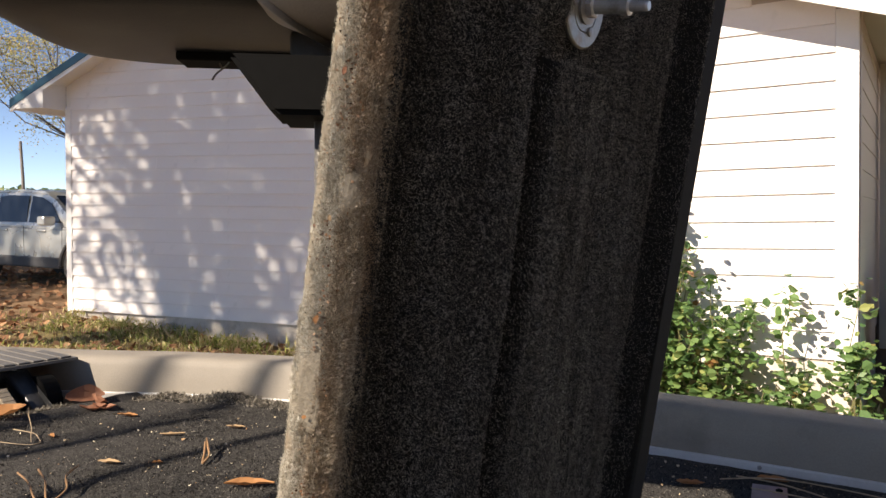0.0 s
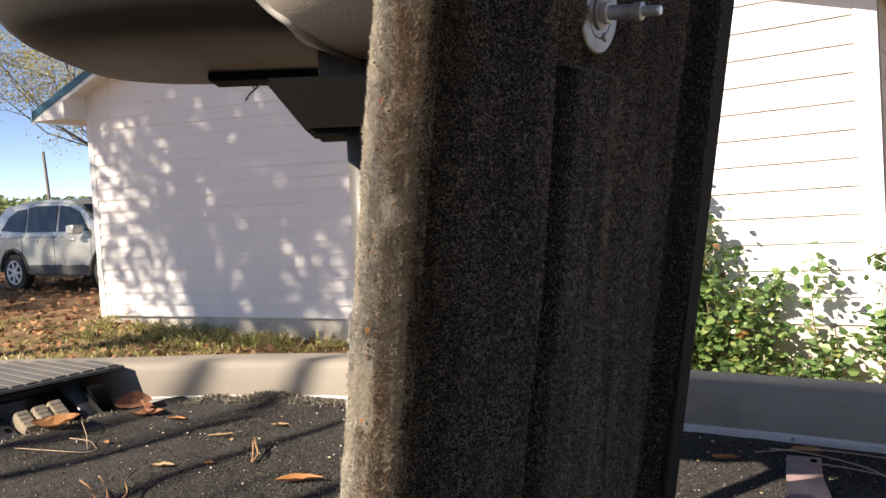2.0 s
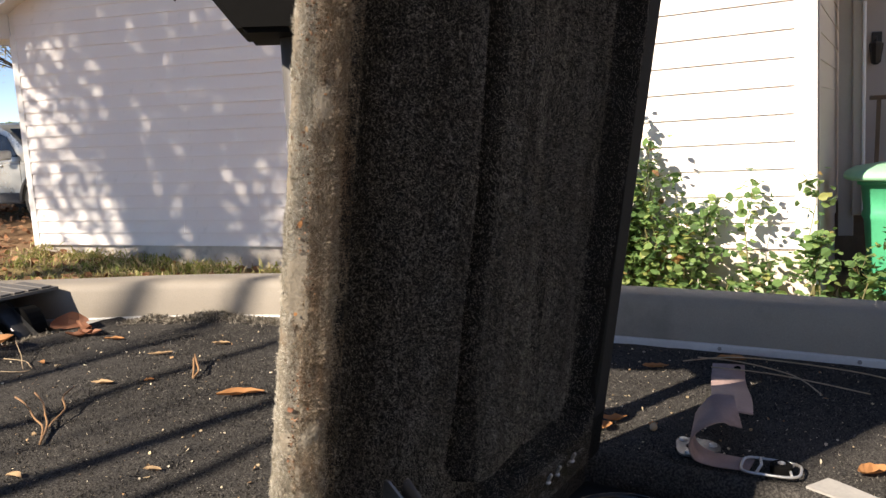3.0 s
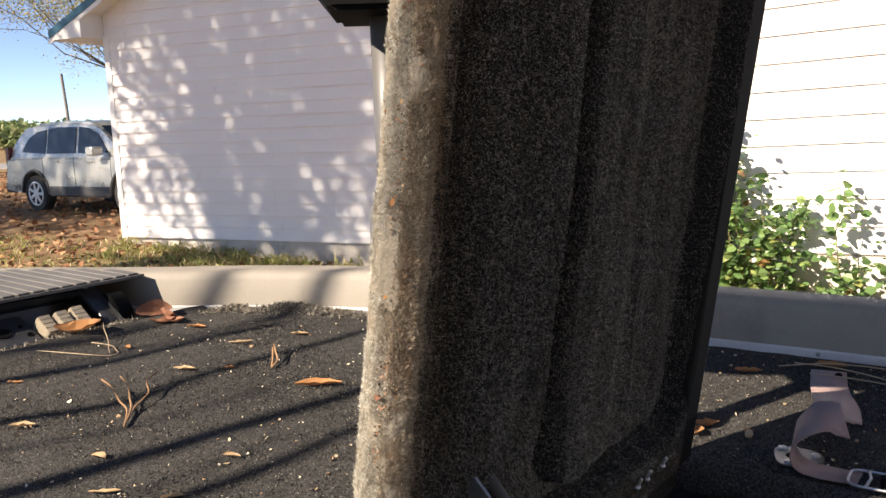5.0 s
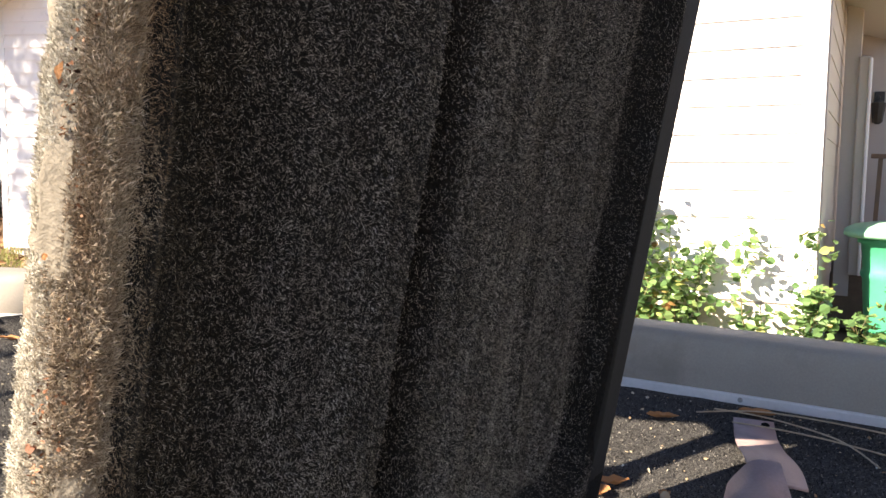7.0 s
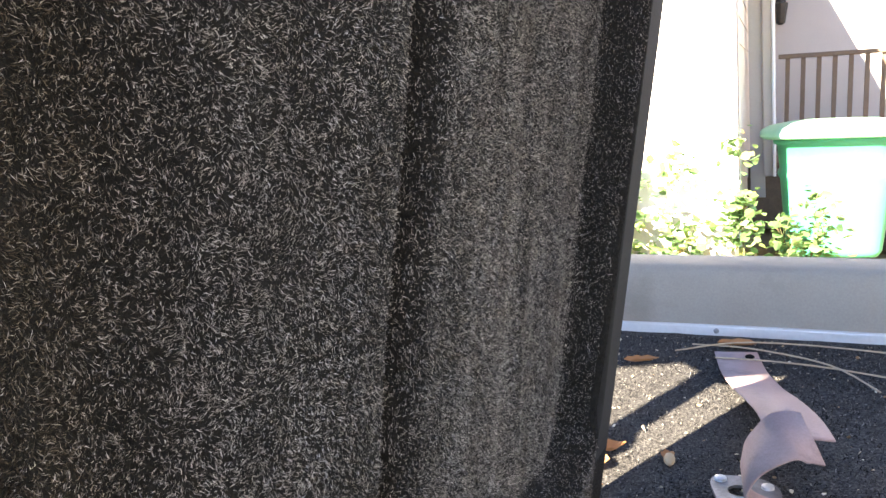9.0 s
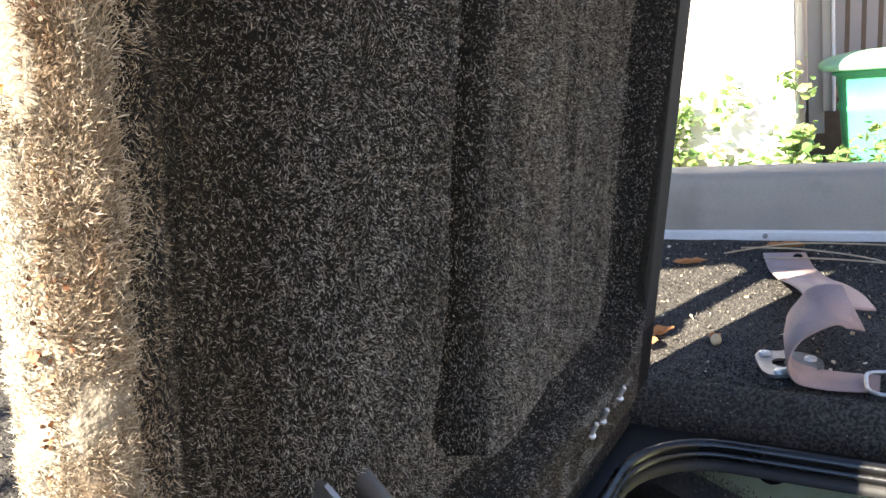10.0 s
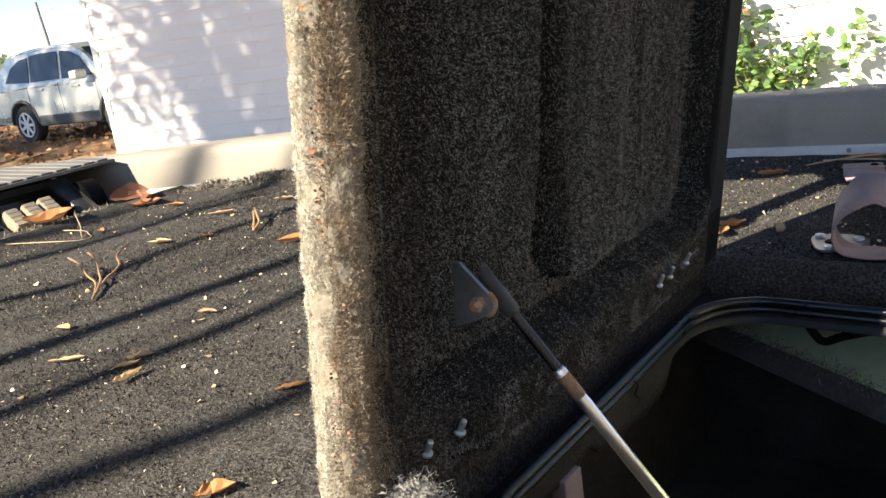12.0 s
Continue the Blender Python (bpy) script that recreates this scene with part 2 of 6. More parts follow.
M_REDLEAF = island_ramp("dark_red_brown_leaf", [(0.0, (0.16, 0.06, 0.04)), (1.0, (0.38, 0.19, 0.11))], 0.7, 0.3, 0.2)
M_TANLEAF = island_ramp("pale_tan_leaf", [(0.0, (0.36, 0.22, 0.11)), (1.0, (0.55, 0.40, 0.24))], 0.7, 0.3, 0.2)
M_CRUMB = island_ramp("leaf_crumb", [(0.0, (0.03, 0.015, 0.01)), (0.3, (0.10, 0.04, 0.02)), (0.6, (0.32, 0.15, 0.08)), (1.0, (0.55, 0.34, 0.21))], 0.8, 0.2)
M_TWIG = worn("dry_straw_twig", (0.27, 0.155, 0.075), 0.3, 0.6, 40.0, 200.0, 0.2, 0.0004)
M_STRAW = worn("pale_straw_stem", (0.40, 0.30, 0.19), 0.3, 0.6, 40.0, 200.0, 0.2, 0.0004)
M_SEED = island_ramp("pale_seed_debris", [(0.0, (0.30, 0.17, 0.08)), (0.5, (0.50, 0.40, 0.25)), (1.0, (0.70, 0.64, 0.50))], 0.7, 0.3)
M_GRASS = island_ramp("autumn_grass_blade", [(0.0, (0.18, 0.22, 0.06)), (0.4, (0.36, 0.38, 0.11)), (0.7, (0.56, 0.47, 0.24)), (1.0, (0.66, 0.54, 0.34))], 0.7, 0.2, 0.3)
M_LITTER = island_ramp("fallen_leaf", [(0.0, (0.15, 0.07, 0.035)), (0.5, (0.31, 0.155, 0.08)), (1.0, (0.45, 0.27, 0.15))], 0.8, 0.2)


def ground_mat():
    m, n, l, b = material("leaf_strewn_earth", 0.95, 0, 0.15)
    v = coords(n, l)
    big, mid, fine = noise_tex(n, l, v, 0.35, 5.0), noise_tex(n, l, v, 2.4, 6.0, 0.65), noise_tex(n, l, v, 26.0, 4.0, 0.7)
    c = ramp(n, l, mid, [(0.3, (0.14, 0.085, 0.05)), (0.55, (0.25, 0.165, 0.10)), (0.75, (0.33, 0.24, 0.155))])
    c = mix(n, l, 0.4, c, ramp(n, l, fine, [(0.3, (0.06, 0.035, 0.02)), (0.75, (0.34, 0.19, 0.09))]))
    c = mix(n, l, ramp(n, l, big, [(0.45, (0, 0, 0)), (0.7, (0.7, 0.7, 0.7))]), c, (0.23, 0.215, 0.09))
    l.new(c, b.inputs["Base Color"])
    bump(n, l, b, fine, 0.8, 0.02)
    return m


M_GROUND = ground_mat()
M_ROAD = worn("grey_asphalt", (0.22, 0.21, 0.20), 0.2, 0.9, 2.0, 40.0, 0.4, 0.004)
M_CAR = worn("silver_car_paint", (0.43, 0.43, 0.41), 0.05, 0.28, 2.0, 30.0, 0.02, 0.0005, metal=0.55, stain=(0.45, 0.42, 0.37), stain_scale=2.5, stain_at=(0.55, 0.9))
M_CLAD = worn("dark_grey_cladding", (0.045, 0.045, 0.047), 0.2, 0.6, 6.0, 60.0, 0.2, 0.001)
M_TYRE = worn("black_tyre_rubber", (0.022, 0.022, 0.022), 0.3, 0.8, 8.0, 60.0, 0.4, 0.002)
M_RIM = worn("silver_alloy", (0.72, 0.71, 0.69), 0.1, 0.4, 8.0, 60.0, 0.1, 0.0005, metal=0.2)
M_LAMP = worn("dark_red_lamp", (0.10, 0.012, 0.012), 0.2, 0.25, 8.0, 60.0, 0.05, 0.0005)
M_GLASSD = worn("tinted_car_glass", (0.012, 0.016, 0.022), 0.2, 0.06, 3.0, 20.0, 0.0, 0.0001, spec=0.5)
M_POLE = worn("weathered_grey_wood", (0.20, 0.18, 0.16), 0.2, 0.8, 3.0, 30.0, 0.3, 0.003)


# ---------------- mesh helpers ----------------
def part(name, bm, mat, parent=None, label="", smooth=False):
    me = bpy.data.meshes.new(name)
    if smooth:
        for f in bm.faces:
            f.smooth = True
    bm.to_mesh(me)
    bm.free()
    me.materials.append(mat)
    ob = new(name, me)
    if parent is not None:
        ob.parent = parent
    if label:
        ob["label"] = label
    return ob


def raw(name, verts, faces, mat, parent=None, label="", kind="", smooth=False):
    me = bpy.data.meshes.new(name)
    me.from_pydata(verts if isinstance(verts, list) else verts.tolist(), [], faces if isinstance(faces, list) else faces.tolist())
    me.materials.append(mat)
    if smooth:
        me.polygons.foreach_set("use_smooth", [True] * len(me.polygons))
    me.update()
    ob = new(name, me)
    if parent is not None:
        ob.parent = parent
    return tagged(ob, label, kind=kind)


def empty(name, at=(0, 0, 0), turn=0.0):
    ob = new(name)
    ob.empty_display_size = 0.1
    ob.matrix_world = pose(*at, 0, 0, turn)
    return ob


def box(bm, lo, hi, bevel=0.0, m=None):
    r = bmesh.ops.create_cube(bm, size=1.0)["verts"]
    lo, hi = Vector(lo), Vector(hi)
    for v in r:
        v.co = Vector(((lo.x + hi.x) / 2 + v.co.x * (hi.x - lo.x), (lo.y + hi.y) / 2 + v.co.y * (hi.y - lo.y), (lo.z + hi.z) / 2 + v.co.z * (hi.z - lo.z)))
    if bevel:
        es = list({e for v in r for e in v.link_edges})
        out = bmesh.ops.bevel(bm, geom=es, offset=bevel, segments=2, affect="EDGES", profile=0.5)
        r = list({v for f in out["faces"] for v in f.verts} | {v for v in r if v.is_valid})
    if m is not None:
        for v in r:
            v.co = m @ v.co
    return r


def boxed(lo, hi, bevel=0.0, m=None):
    bm = bmesh.new()
    box(bm, lo, hi, bevel, m)
    return bm


def tube(bm, pts, radii, seg=10, cap=True):
    """A round bar through pts."""
    pts = [Vector(p) for p in pts]
    radii = [radii] * len(pts) if isinstance(radii, (int, float)) else radii
    rings, ref = [], None
    for i, p in enumerate(pts):
        d = (pts[min(i + 1, len(pts) - 1)] - pts[max(i - 1, 0)]).normalized()
        if ref is None:
            ref = Vector((0, 0, 1)) if abs(d.z) < 0.9 else Vector((1, 0, 0))
        a = d.cross(ref).normalized()
        b = a.cross(d).normalized()
        ref = b
        rings.append([bm.verts.new(p + (a * math.cos(2 * math.pi * k / seg) + b * math.sin(2 * math.pi * k / seg)) * radii[i]) for k in range(seg)])
    for r0, r1 in zip(rings, rings[1:]):
        for k in range(seg):
            bm.faces.new((r0[k], r0[(k + 1) % seg], r1[(k + 1) % seg], r1[k]))
    if cap:
        bm.faces.new(rings[0][::-1]), bm.faces.new(rings[-1])
    return bm


def lathe(profile, seg=32, m=None):
    """A turned body round z: profile is a list of (radius, height)."""
    bm = bmesh.new()
    rings = [[bm.verts.new((r * math.cos(2 * math.pi * k / seg), r * math.sin(2 * math.pi * k / seg), z)) for k in range(seg)] for r, z in profile]
    for r0, r1 in zip(rings, rings[1:]):
        for k in range(seg):
            bm.faces.new((r0[k], r0[(k + 1) % seg], r1[(k + 1) % seg], r1[k]))
    bm.faces.new(rings[0][::-1]), bm.faces.new(rings[-1])
    if m is not None:
        bmesh.ops.transform(bm, matrix=m, verts=bm.verts)
    return bm


def smooth_path(pts, steps=6):
    """Catmull-Rom through pts."""
    pts = [Vector(p) for p in pts]
    out = []
    for i in range(len(pts) - 1):
        p0, p1, p2, p3 = pts[max(i - 1, 0)], pts[i], pts[i + 1], pts[min(i + 2, len(pts) - 1)]
        for k in range(steps):
            t = k / steps
            out.append(0.5 * ((2 * p1) + (p2 - p0) * t + (2 * p0 - 5 * p1 + 4 * p2 - p3) * t * t + (3 * p1 - p0 - 3 * p2 + p3) * t ** 3))
    return out + [pts[-1]]


def sweep(bm, path, profile, closed=False, up=Vector((0, 0, 1))):
    """Sweeps a profile of (outward, height) along a level path; outward is to the left of the way."""
    rings = []
    n = len(path)
    for i, p in enumerate(path):
        d = path[min(i + 1, n - 1)] - path[max(i - 1, 0)]
        side = up.cross(d).normalized()
        rings.append([bm.verts.new(p + side * o + up * h) for o, h in profile])
    for r0, r1 in zip(rings, rings[1:]):
        for k in range(len(profile) - 1):
            bm.faces.new((r0[k], r0[k + 1], r1[k + 1], r1[k]))
    return rings


def extrude_outline(pts, depth, axis="y"):
    """A closed outline in (x, z), given thickness along y from -depth/2 to depth/2."""
    bm = bmesh.new()
    a = [bm.verts.new((x, -depth / 2, z)) for x, z in pts]
    b = [bm.verts.new((x, depth / 2, z)) for x, z in pts]
    bm.faces.new(a), bm.faces.new(b[::-1])
    for i in range(len(pts)):
        j = (i + 1) % len(pts)
        bm.faces.new((a[j], a[i], b[i], b[j]))
    bmesh.ops.recalc_face_normals(bm, faces=bm.faces)
    return bm


def strands(points, normals, length, width, lean, rng):
    """Short fibres on a surface, each a thin bent blade of two triangles."""
    n = len(points)
    t = rng.normal(size=(n, 3))
    d = normals + lean * t
    d /= np.linalg.norm(d, axis=1)[:, None]
    side = np.cross(d, rng.normal(size=(n, 3)))
    side /= np.linalg.norm(side, axis=1)[:, None] + 1e-9
    ln = (length * rng.uniform(0.5, 1.3, n))[:, None]
    w = (width * rng.uniform(0.6, 1.4, n))[:, None]
    bend = rng.normal(size=(n, 3)) * ln * 0.25
    v = np.stack([points - side * w / 2, points + side * w / 2, points + d * ln * 0.55 + side * w * 0.4, points + d * ln + bend], 1)
    f = np.arange(n)[:, None] * 4
    faces = np.concatenate([f + np.array([0, 1, 2]), f + np.array([0, 2, 3])], 0)
    return v.reshape(-1, 3), faces


def grid_noise(x, y, seed):
    """Smooth noise from 0 to 1 over a plane, for arrays."""
    table = np.random.default_rng(900 + seed).uniform(0, 1, (256, 256))
    x, y = np.asarray(x, float), np.asarray(y, float)
    i, j = np.floor(x).astype(int), np.floor(y).astype(int)
    a, b = x - i, y - j
    a, b = a * a * (3 - 2 * a), b * b * (3 - 2 * b)
    g = lambda p, q: table[p % 256, q % 256]
    return (g(i, j) * (1 - a) + g(i + 1, j) * a) * (1 - b) + (g(i, j + 1) * (1 - a) + g(i + 1, j + 1) * a) * b


def wool(points, way, normals, length, width, curl, rng):
    """Curled fibres that taper to both ends, bent in the middle: four corners each."""
    n = len(points)
    d = way + 0.30 * rng.normal(size=(n, 3))
    d /= np.linalg.norm(d, axis=1)[:, None]
    side = np.cross(d, normals + 0.6 * rng.normal(size=(n, 3)))
    side /= np.linalg.norm(side, axis=1)[:, None] + 1e-9
    ln = (length * rng.uniform(0.55, 1.35, n))[:, None]
    w = (width * rng.uniform(0.6, 1.4, n))[:, None]
    mid = points + d * ln * 0.5
    e = d + curl * rng.normal(size=(n, 3))
    e /= np.linalg.norm(e, axis=1)[:, None]
    return np.stack([points, mid - side * w / 2, mid + side * w / 2, mid + e * ln * 0.5], 1)


def wool_faces(n):
    k = np.arange(n)[:, None] * 4
    return np.concatenate([k + np.array([0, 1, 2]), k + np.array([1, 3, 2])], 0)


def leaf_cards(points, size, rng, flat=0.6):
    """Small folded leaves: two quads each, with their own turn."""
    n = len(points)
    a = rng.normal(size=(n, 3))
    a[:, 2] *= flat
    a /= np.linalg.norm(a, axis=1)[:, None]
    b = np.cross(a, rng.normal(size=(n, 3)) * np.array([0.5, 0.5, 1.0]) + np.array([0, 0, 0.6]))
    b /= np.linalg.norm(b, axis=1)[:, None] + 1e-9
    c = np.cross(a, b)
    s = (size * rng.uniform(0.55, 1.25, n))[:, None]
    p = points
    v = np.stack([p - a * s * 0.5, p - a * s * 0.15 + b * s * 0.42 + c * s * 0.12, p + a * s * 0.25 + b * s * 0.36 + c * s * 0.10, p + a * s * 0.55,
                  p + a * s * 0.25 - b * s * 0.36 + c * s * 0.10, p - a * s * 0.15 - b * s * 0.42 + c * s * 0.12], 1)
    f = np.arange(n)[:, None] * 6
    faces = np.concatenate([f + np.array([0, 1, 2, 3]), f + np.array([0, 3, 4, 5])], 0)
    return v.reshape(-1, 3), faces


def leaf_shape(length, width, curl, seed):
    """A dry curled leaf with thickness along its midrib."""
    rng = random.Random(seed)
    bm = bmesh.new()
    n = 7
    rows = []
    for i in range(n + 1):
        t = i / n
        w = width * math.sin(math.pi * min(1, t * 0.93 + 0.05)) ** 0.8 * 0.5
        z = curl * (t - 0.5) ** 2 * length
        y = 0.08 * length * math.sin(t * 3.0 + seed)
        rows.append([bm.verts.new(((t - 0.5) * length, y + w * k, 0.002 + z + abs(k) * w * (0.5 + 0.4 * rng.random()) + 0.002 * rng.random())) for k in (-1, -0.5, 0, 0.5, 1)])
    for r0, r1 in zip(rows, rows[1:]):
        for k in range(4):
            bm.faces.new((r0[k], r0[k + 1], r1[k + 1], r1[k]))
    return bm


# ---------------- the boat's own axes: s forward, w to the far side ----------------
AX0 = Vector((0.573, 0.780, 0.0))
FWD = Vector((-0.889, 0.457, 0.0))
ACR = Vector((0.457, 0.889, 0.0))
GROUND_Z = -1.07


def bp(s, w, z=0.0):
    return AX0 + FWD * s + ACR * w + Vector((0, 0, z))


HALF = [(-2.6, 0.98), (-1.6, 1.01), (-0.8, 1.02), (0.0, 1.0), (0.44, 0.962), (0.85, 0.905), (1.25, 0.807), (1.55, 0.672), (1.78, 0.53), (2.15, 0.33), (2.42, 0.13), (2.5, 0.0)]


def half_beam(s):
    return float(np.interp(s, [a for a, _ in HALF], [b for _, b in HALF]))


# ---------------- ground, road, far woods ----------------
def ground_z(x, y):
    """The yard dips before the shaded house and rises gently towards the parked car and the road."""
    t = min(1.0, max(0.0, (y - 9.5) / 4.0)) * min(1.0, max(0.0, (-x - 4.0) / 4.0))
    dip = min(1.0, max(0.0, (y - 6.8) / 2.6))
    return GROUND_Z + 0.15 * t * t * (3 - 2 * t) - (0.11 + 0.17 * min(1.2, max(0.0, (x + 6.6) / 3.6)) * min(1.0, max(0.0, (1.2 - x) / 1.5))) * (1 - t) * dip * dip * (3 - 2 * dip)


def build_ground():
    n, span = 180, 900.0
    xs = np.sign(np.linspace(-1, 1, n)) * np.abs(np.linspace(-1, 1, n)) ** 3 * span
    verts, faces = [], []
    for y in xs:
        for x in xs:
            z = ground_z(float(x), float(y)) + 0.02 * noise.noise(Vector((x * 0.25, y * 0.25, 0))) * (1 if abs(x) < 60 else 0)
            verts.append((float(x), float(y), z))
    for j in range(n - 1):
        for i in range(n - 1):
            a = j * n + i
            faces.append((a, a + 1, a + n + 1, a + n))
    tagged(raw("ground", verts, faces, M_GROUND, smooth=True), "brown earth yard strewn with fallen leaves", "ground", kind="structure")
    bm = boxed((-220, 34, GROUND_Z - 0.2), (160, 41, GROUND_Z + 0.19), 0.02)
    tagged(part("road", bm, M_ROAD), "pale grey asphalt road beyond the yard", "road", kind="structure")


build_ground()


def scatter_leaves():
    rng = np.random.default_rng(5)
    p = np.column_stack([rng.uniform(-26, -3, 15000), rng.uniform(8.5, 30, 15000), np.full(15000, 0.0)])
    p[:, 2] = [ground_z(a, b) + 0.03 for a, b in p[:, :2]]
    v, f = leaf_cards(p, 0.10, rng, 0.25)
    tagged(raw("fallen_leaves", v, f, M_LITTER), "brown and orange leaves fallen on the yard", "leaf litter", kind="stuff")
    q = []
    while len(q) < 10000:
        x = rng.uniform(-9.5, 3.0)
        y = 10.9 - 0.21 * (x + 6.6) + rng.uniform(-3.2, -0.05)
        if rng.random() < 0.35 + 0.65 * (noise.noise(Vector((x * 0.8, y * 0.8, 2))) > -0.05):
            q.append((x, y, ground_z(x, y) - 0.01))
    # taller tufts and weeds along the footing
    for _ in range(70):
        cx = rng.uniform(-6.5, 0.5)
        cy = 10.9 - 0.21 * (cx + 6.6) - rng.uniform(0.05, 1.0) ** 1.5
        for _ in range(60):
            x, y = cx + rng.normal() * 0.10, min(cy + rng.normal() * 0.07, 10.93 - 0.21 * (cx + 6.6))
            q.append((x, y, ground_z(x, y) - 0.005 + abs(rng.normal()) * 0.05))
    q = np.array(q)
    up = np.tile(np.array([0.0, 0, 1]), (len(q), 1))
    v, f = strands(q, up, 0.085, 0.010, 0.55, rng)
    tagged(raw("grass", v, f, M_GRASS), "patchy autumn grass in front of the house wall", "grass", kind="stuff")


scatter_leaves()


# ---------------- houses ----------------
def board_mesh(length, height, thick, name):
    """A lap board: thick at its lower edge, thin at the upper one."""
    me = bpy.data.meshes.new(name)
    h, t = height, thick
    v = [(0, 0, 0), (length, 0, 0), (length, -t, 0), (0, -t, 0), (0, -t, h * 0.07), (length, -t, h * 0.07), (0, -0.002, h + 0.012), (length, -0.002, h + 0.012), (0, 0, h + 0.012), (length, 0, h + 0.012)]
    f = [(0, 1, 2, 3), (3, 2, 5, 4), (4, 5, 7, 6), (6, 7, 9, 8), (8, 9, 1, 0), (0, 3, 4, 6, 8), (1, 9, 7, 5, 2)]
    me.from_pydata(v, [], f)
    return me


def lap_wall(parent, x0, x1, z0, rows, step, mat, seams=(), top=None, thick=0.024):
    """Lap boards from x0 to x1 on the plane y = 0 of the parent; top(x0, z) cuts rows under a gable."""
    cache = {}
    for r in range(rows):
        z = z0 + r * step
        a, b = (x0, x1) if top is None else top(z + step * 0.5)
        if b - a < 0.15:
            continue
        cuts = [a] + sorted(s for rr, s in seams if rr == r and a < s < b) + [b]
        for c0, c1 in zip(cuts, cuts[1:]):
            key = round(c1 - c0, 3)
            if key not in cache:
                cache[key] = board_mesh(c1 - c0 - 0.003, step, thick, "board")
                cache[key].materials.append(mat)
            ob = new("board", cache[key])
            ob.parent = parent
            ob.location = (c0, -0.003, z)


# the shed-like house in the tree's shade: its own axes have x along the gable wall
def build_shaded_house():
    home = empty("house", (-6.62, 10.985, GROUND_Z), math.degrees(math.atan2(-0.206, 0.978)))
    W, D, H, pitch, base = 6.0, 7.0, 2.92, 0.47, 0.029
    rise = 0.34                      # the roof sheet over the wall head
    peak = H + rise + pitch * W / 2
    bm = bmesh.new()
    out = [(0, base + 0.012), (W, base + 0.012), (W, H + rise), (W / 2, peak), (0, H + rise)]
    a = [bm.verts.new((x, 0.0, z)) for x, z in out]
    b = [bm.verts.new((x, D, z)) for x, z in out]
    bm.faces.new(a), bm.faces.new(b[::-1])
    for i in range(5):
        j = (i + 1) % 5
        bm.faces.new((a[j], a[i], b[i], b[j]))
    bmesh.ops.recalc_face_normals(bm, faces=bm.faces)
    part("wall", bm, M_TRIMW, home, "white painted gable wall")
    part("foundation", boxed((0.03, 0.025, -0.4), (W - 0.03, 0.2, base + 0.012), 0.0), M_FOUND, home, "pale concrete footing")
    rows = int((peak - base) / 0.169) + 1
    lap_wall(home, 0.10, W - 0.1, base, rows, 0.169, M_SIDING, seams=[(1, 2.55), (3, 3.7), (2, 3.7), (4, 4.3), (6, 4.2), (8, 4.45), (12, 1.6), (5, 1.2)],
             top=lambda z: (max(0.10, (z - H - rise) / pitch), min(W - 0.10, W - (z - H - rise) / pitch)))
    for x in (0, W - 0.1):
        part("corner_board", boxed((x, -0.028, base - 0.04), (x + 0.1, 0.0, H + 0.03), 0.004), M_TRIMW, home)
    over, lip = 0.42, 0.60
    for sx in (0, 1):
        roof = []
        for y in (-over, D + over):
            for k in (0, 1):
                x = -lip + k * (W / 2 + lip)
                z = H + rise + 0.04 + pitch * x
                roof.append((x if sx == 0 else W - x, y, z))
        bm = bmesh.new()
        vs = [bm.verts.new(p) for p in roof] + [bm.verts.new((p[0], p[1], p[2] - 0.035)) for p in roof]
        for q in ((0, 1, 3, 2), (4, 6, 7, 5), (0, 2, 6, 4), (1, 5, 7, 3), (0, 4, 5, 1), (2, 3, 7, 6)):
            bm.faces.new([vs[i] for i in q])
        bmesh.ops.recalc_face_normals(bm, faces=bm.faces)
        part("roof", bm, M_BLUE, home, "blue metal roof sheet")
        # soffit, barge board and blue edge trim of the rake
        for nm, y0, y1, d0, d1, mat in (("soffit", -over + 0.02, 0.0, -0.055, -0.036, M_TRIMW), ("barge_board", -over, -over + 0.02, -0.16, -0.036, M_TRIMW), ("edge_trim", -over - 0.012, -over - 0.002, -0.10, 0.012, M_BLUE)):
            bm = bmesh.new()
            vs = []
            for x in (-lip, W / 2):
                for y in (y0, y1):
                    for dz in (d0, d1):
                        vs.append(bm.verts.new((x if sx == 0 else W - x, y, H + rise + 0.04 + pitch * x + dz)))
            for q in ((0, 1, 3, 2), (4, 6, 7, 5), (0, 4, 5, 1), (2, 3, 7, 6), (0, 2, 6, 4), (1, 5, 7, 3)):
                bm.faces.new([vs[i] for i in q])
            bmesh.ops.recalc_face_normals(bm, faces=bm.faces)
            part(nm, bm, mat, home)
        # closed end of the boxed eave
        xe = (-lip + 0.01, 0.0) if sx == 0 else (W, W + lip - 0.01)
        bm = bmesh.new()
        a = [bm.verts.new((x, y, z)) for y in (-over + 0.002, -over + 0.018) for x, z in ((xe[0], H - 0.02), (xe[1], H - 0.02), (xe[1], H + rise + 0.03 if sx == 0 else H + 0.06), (xe[0], H + 0.06 if sx == 0 else H + rise + 0.03))]
        for q in ((0, 1, 2, 3), (7, 6, 5, 4), (0, 4, 5, 1), (1, 5, 6, 2), (2, 6, 7, 3), (3, 7, 4, 0)):
            bm.faces.new([a[k] for k in q])
        bmesh.ops.recalc_face_normals(bm, faces=bm.faces)
        part("eave_end", bm, M_TRIMW, home)
        xr = -0.012 if sx == 0 else W + 0.002
        part("eave_return", boxed((xr, -over + 0.0205, H - 0.018), (xr + 0.010, -0.001, H + rise - 0.018)), M_TRIMW, home)
        x0, x1 = (-lip + 0.02, 0.0) if sx == 0 else (W, W + lip - 0.02)
        part("eave_soffit", boxed((x0, -over + 0.02, H - 0.02), (x1, D, H)), M_TRIMW, home)
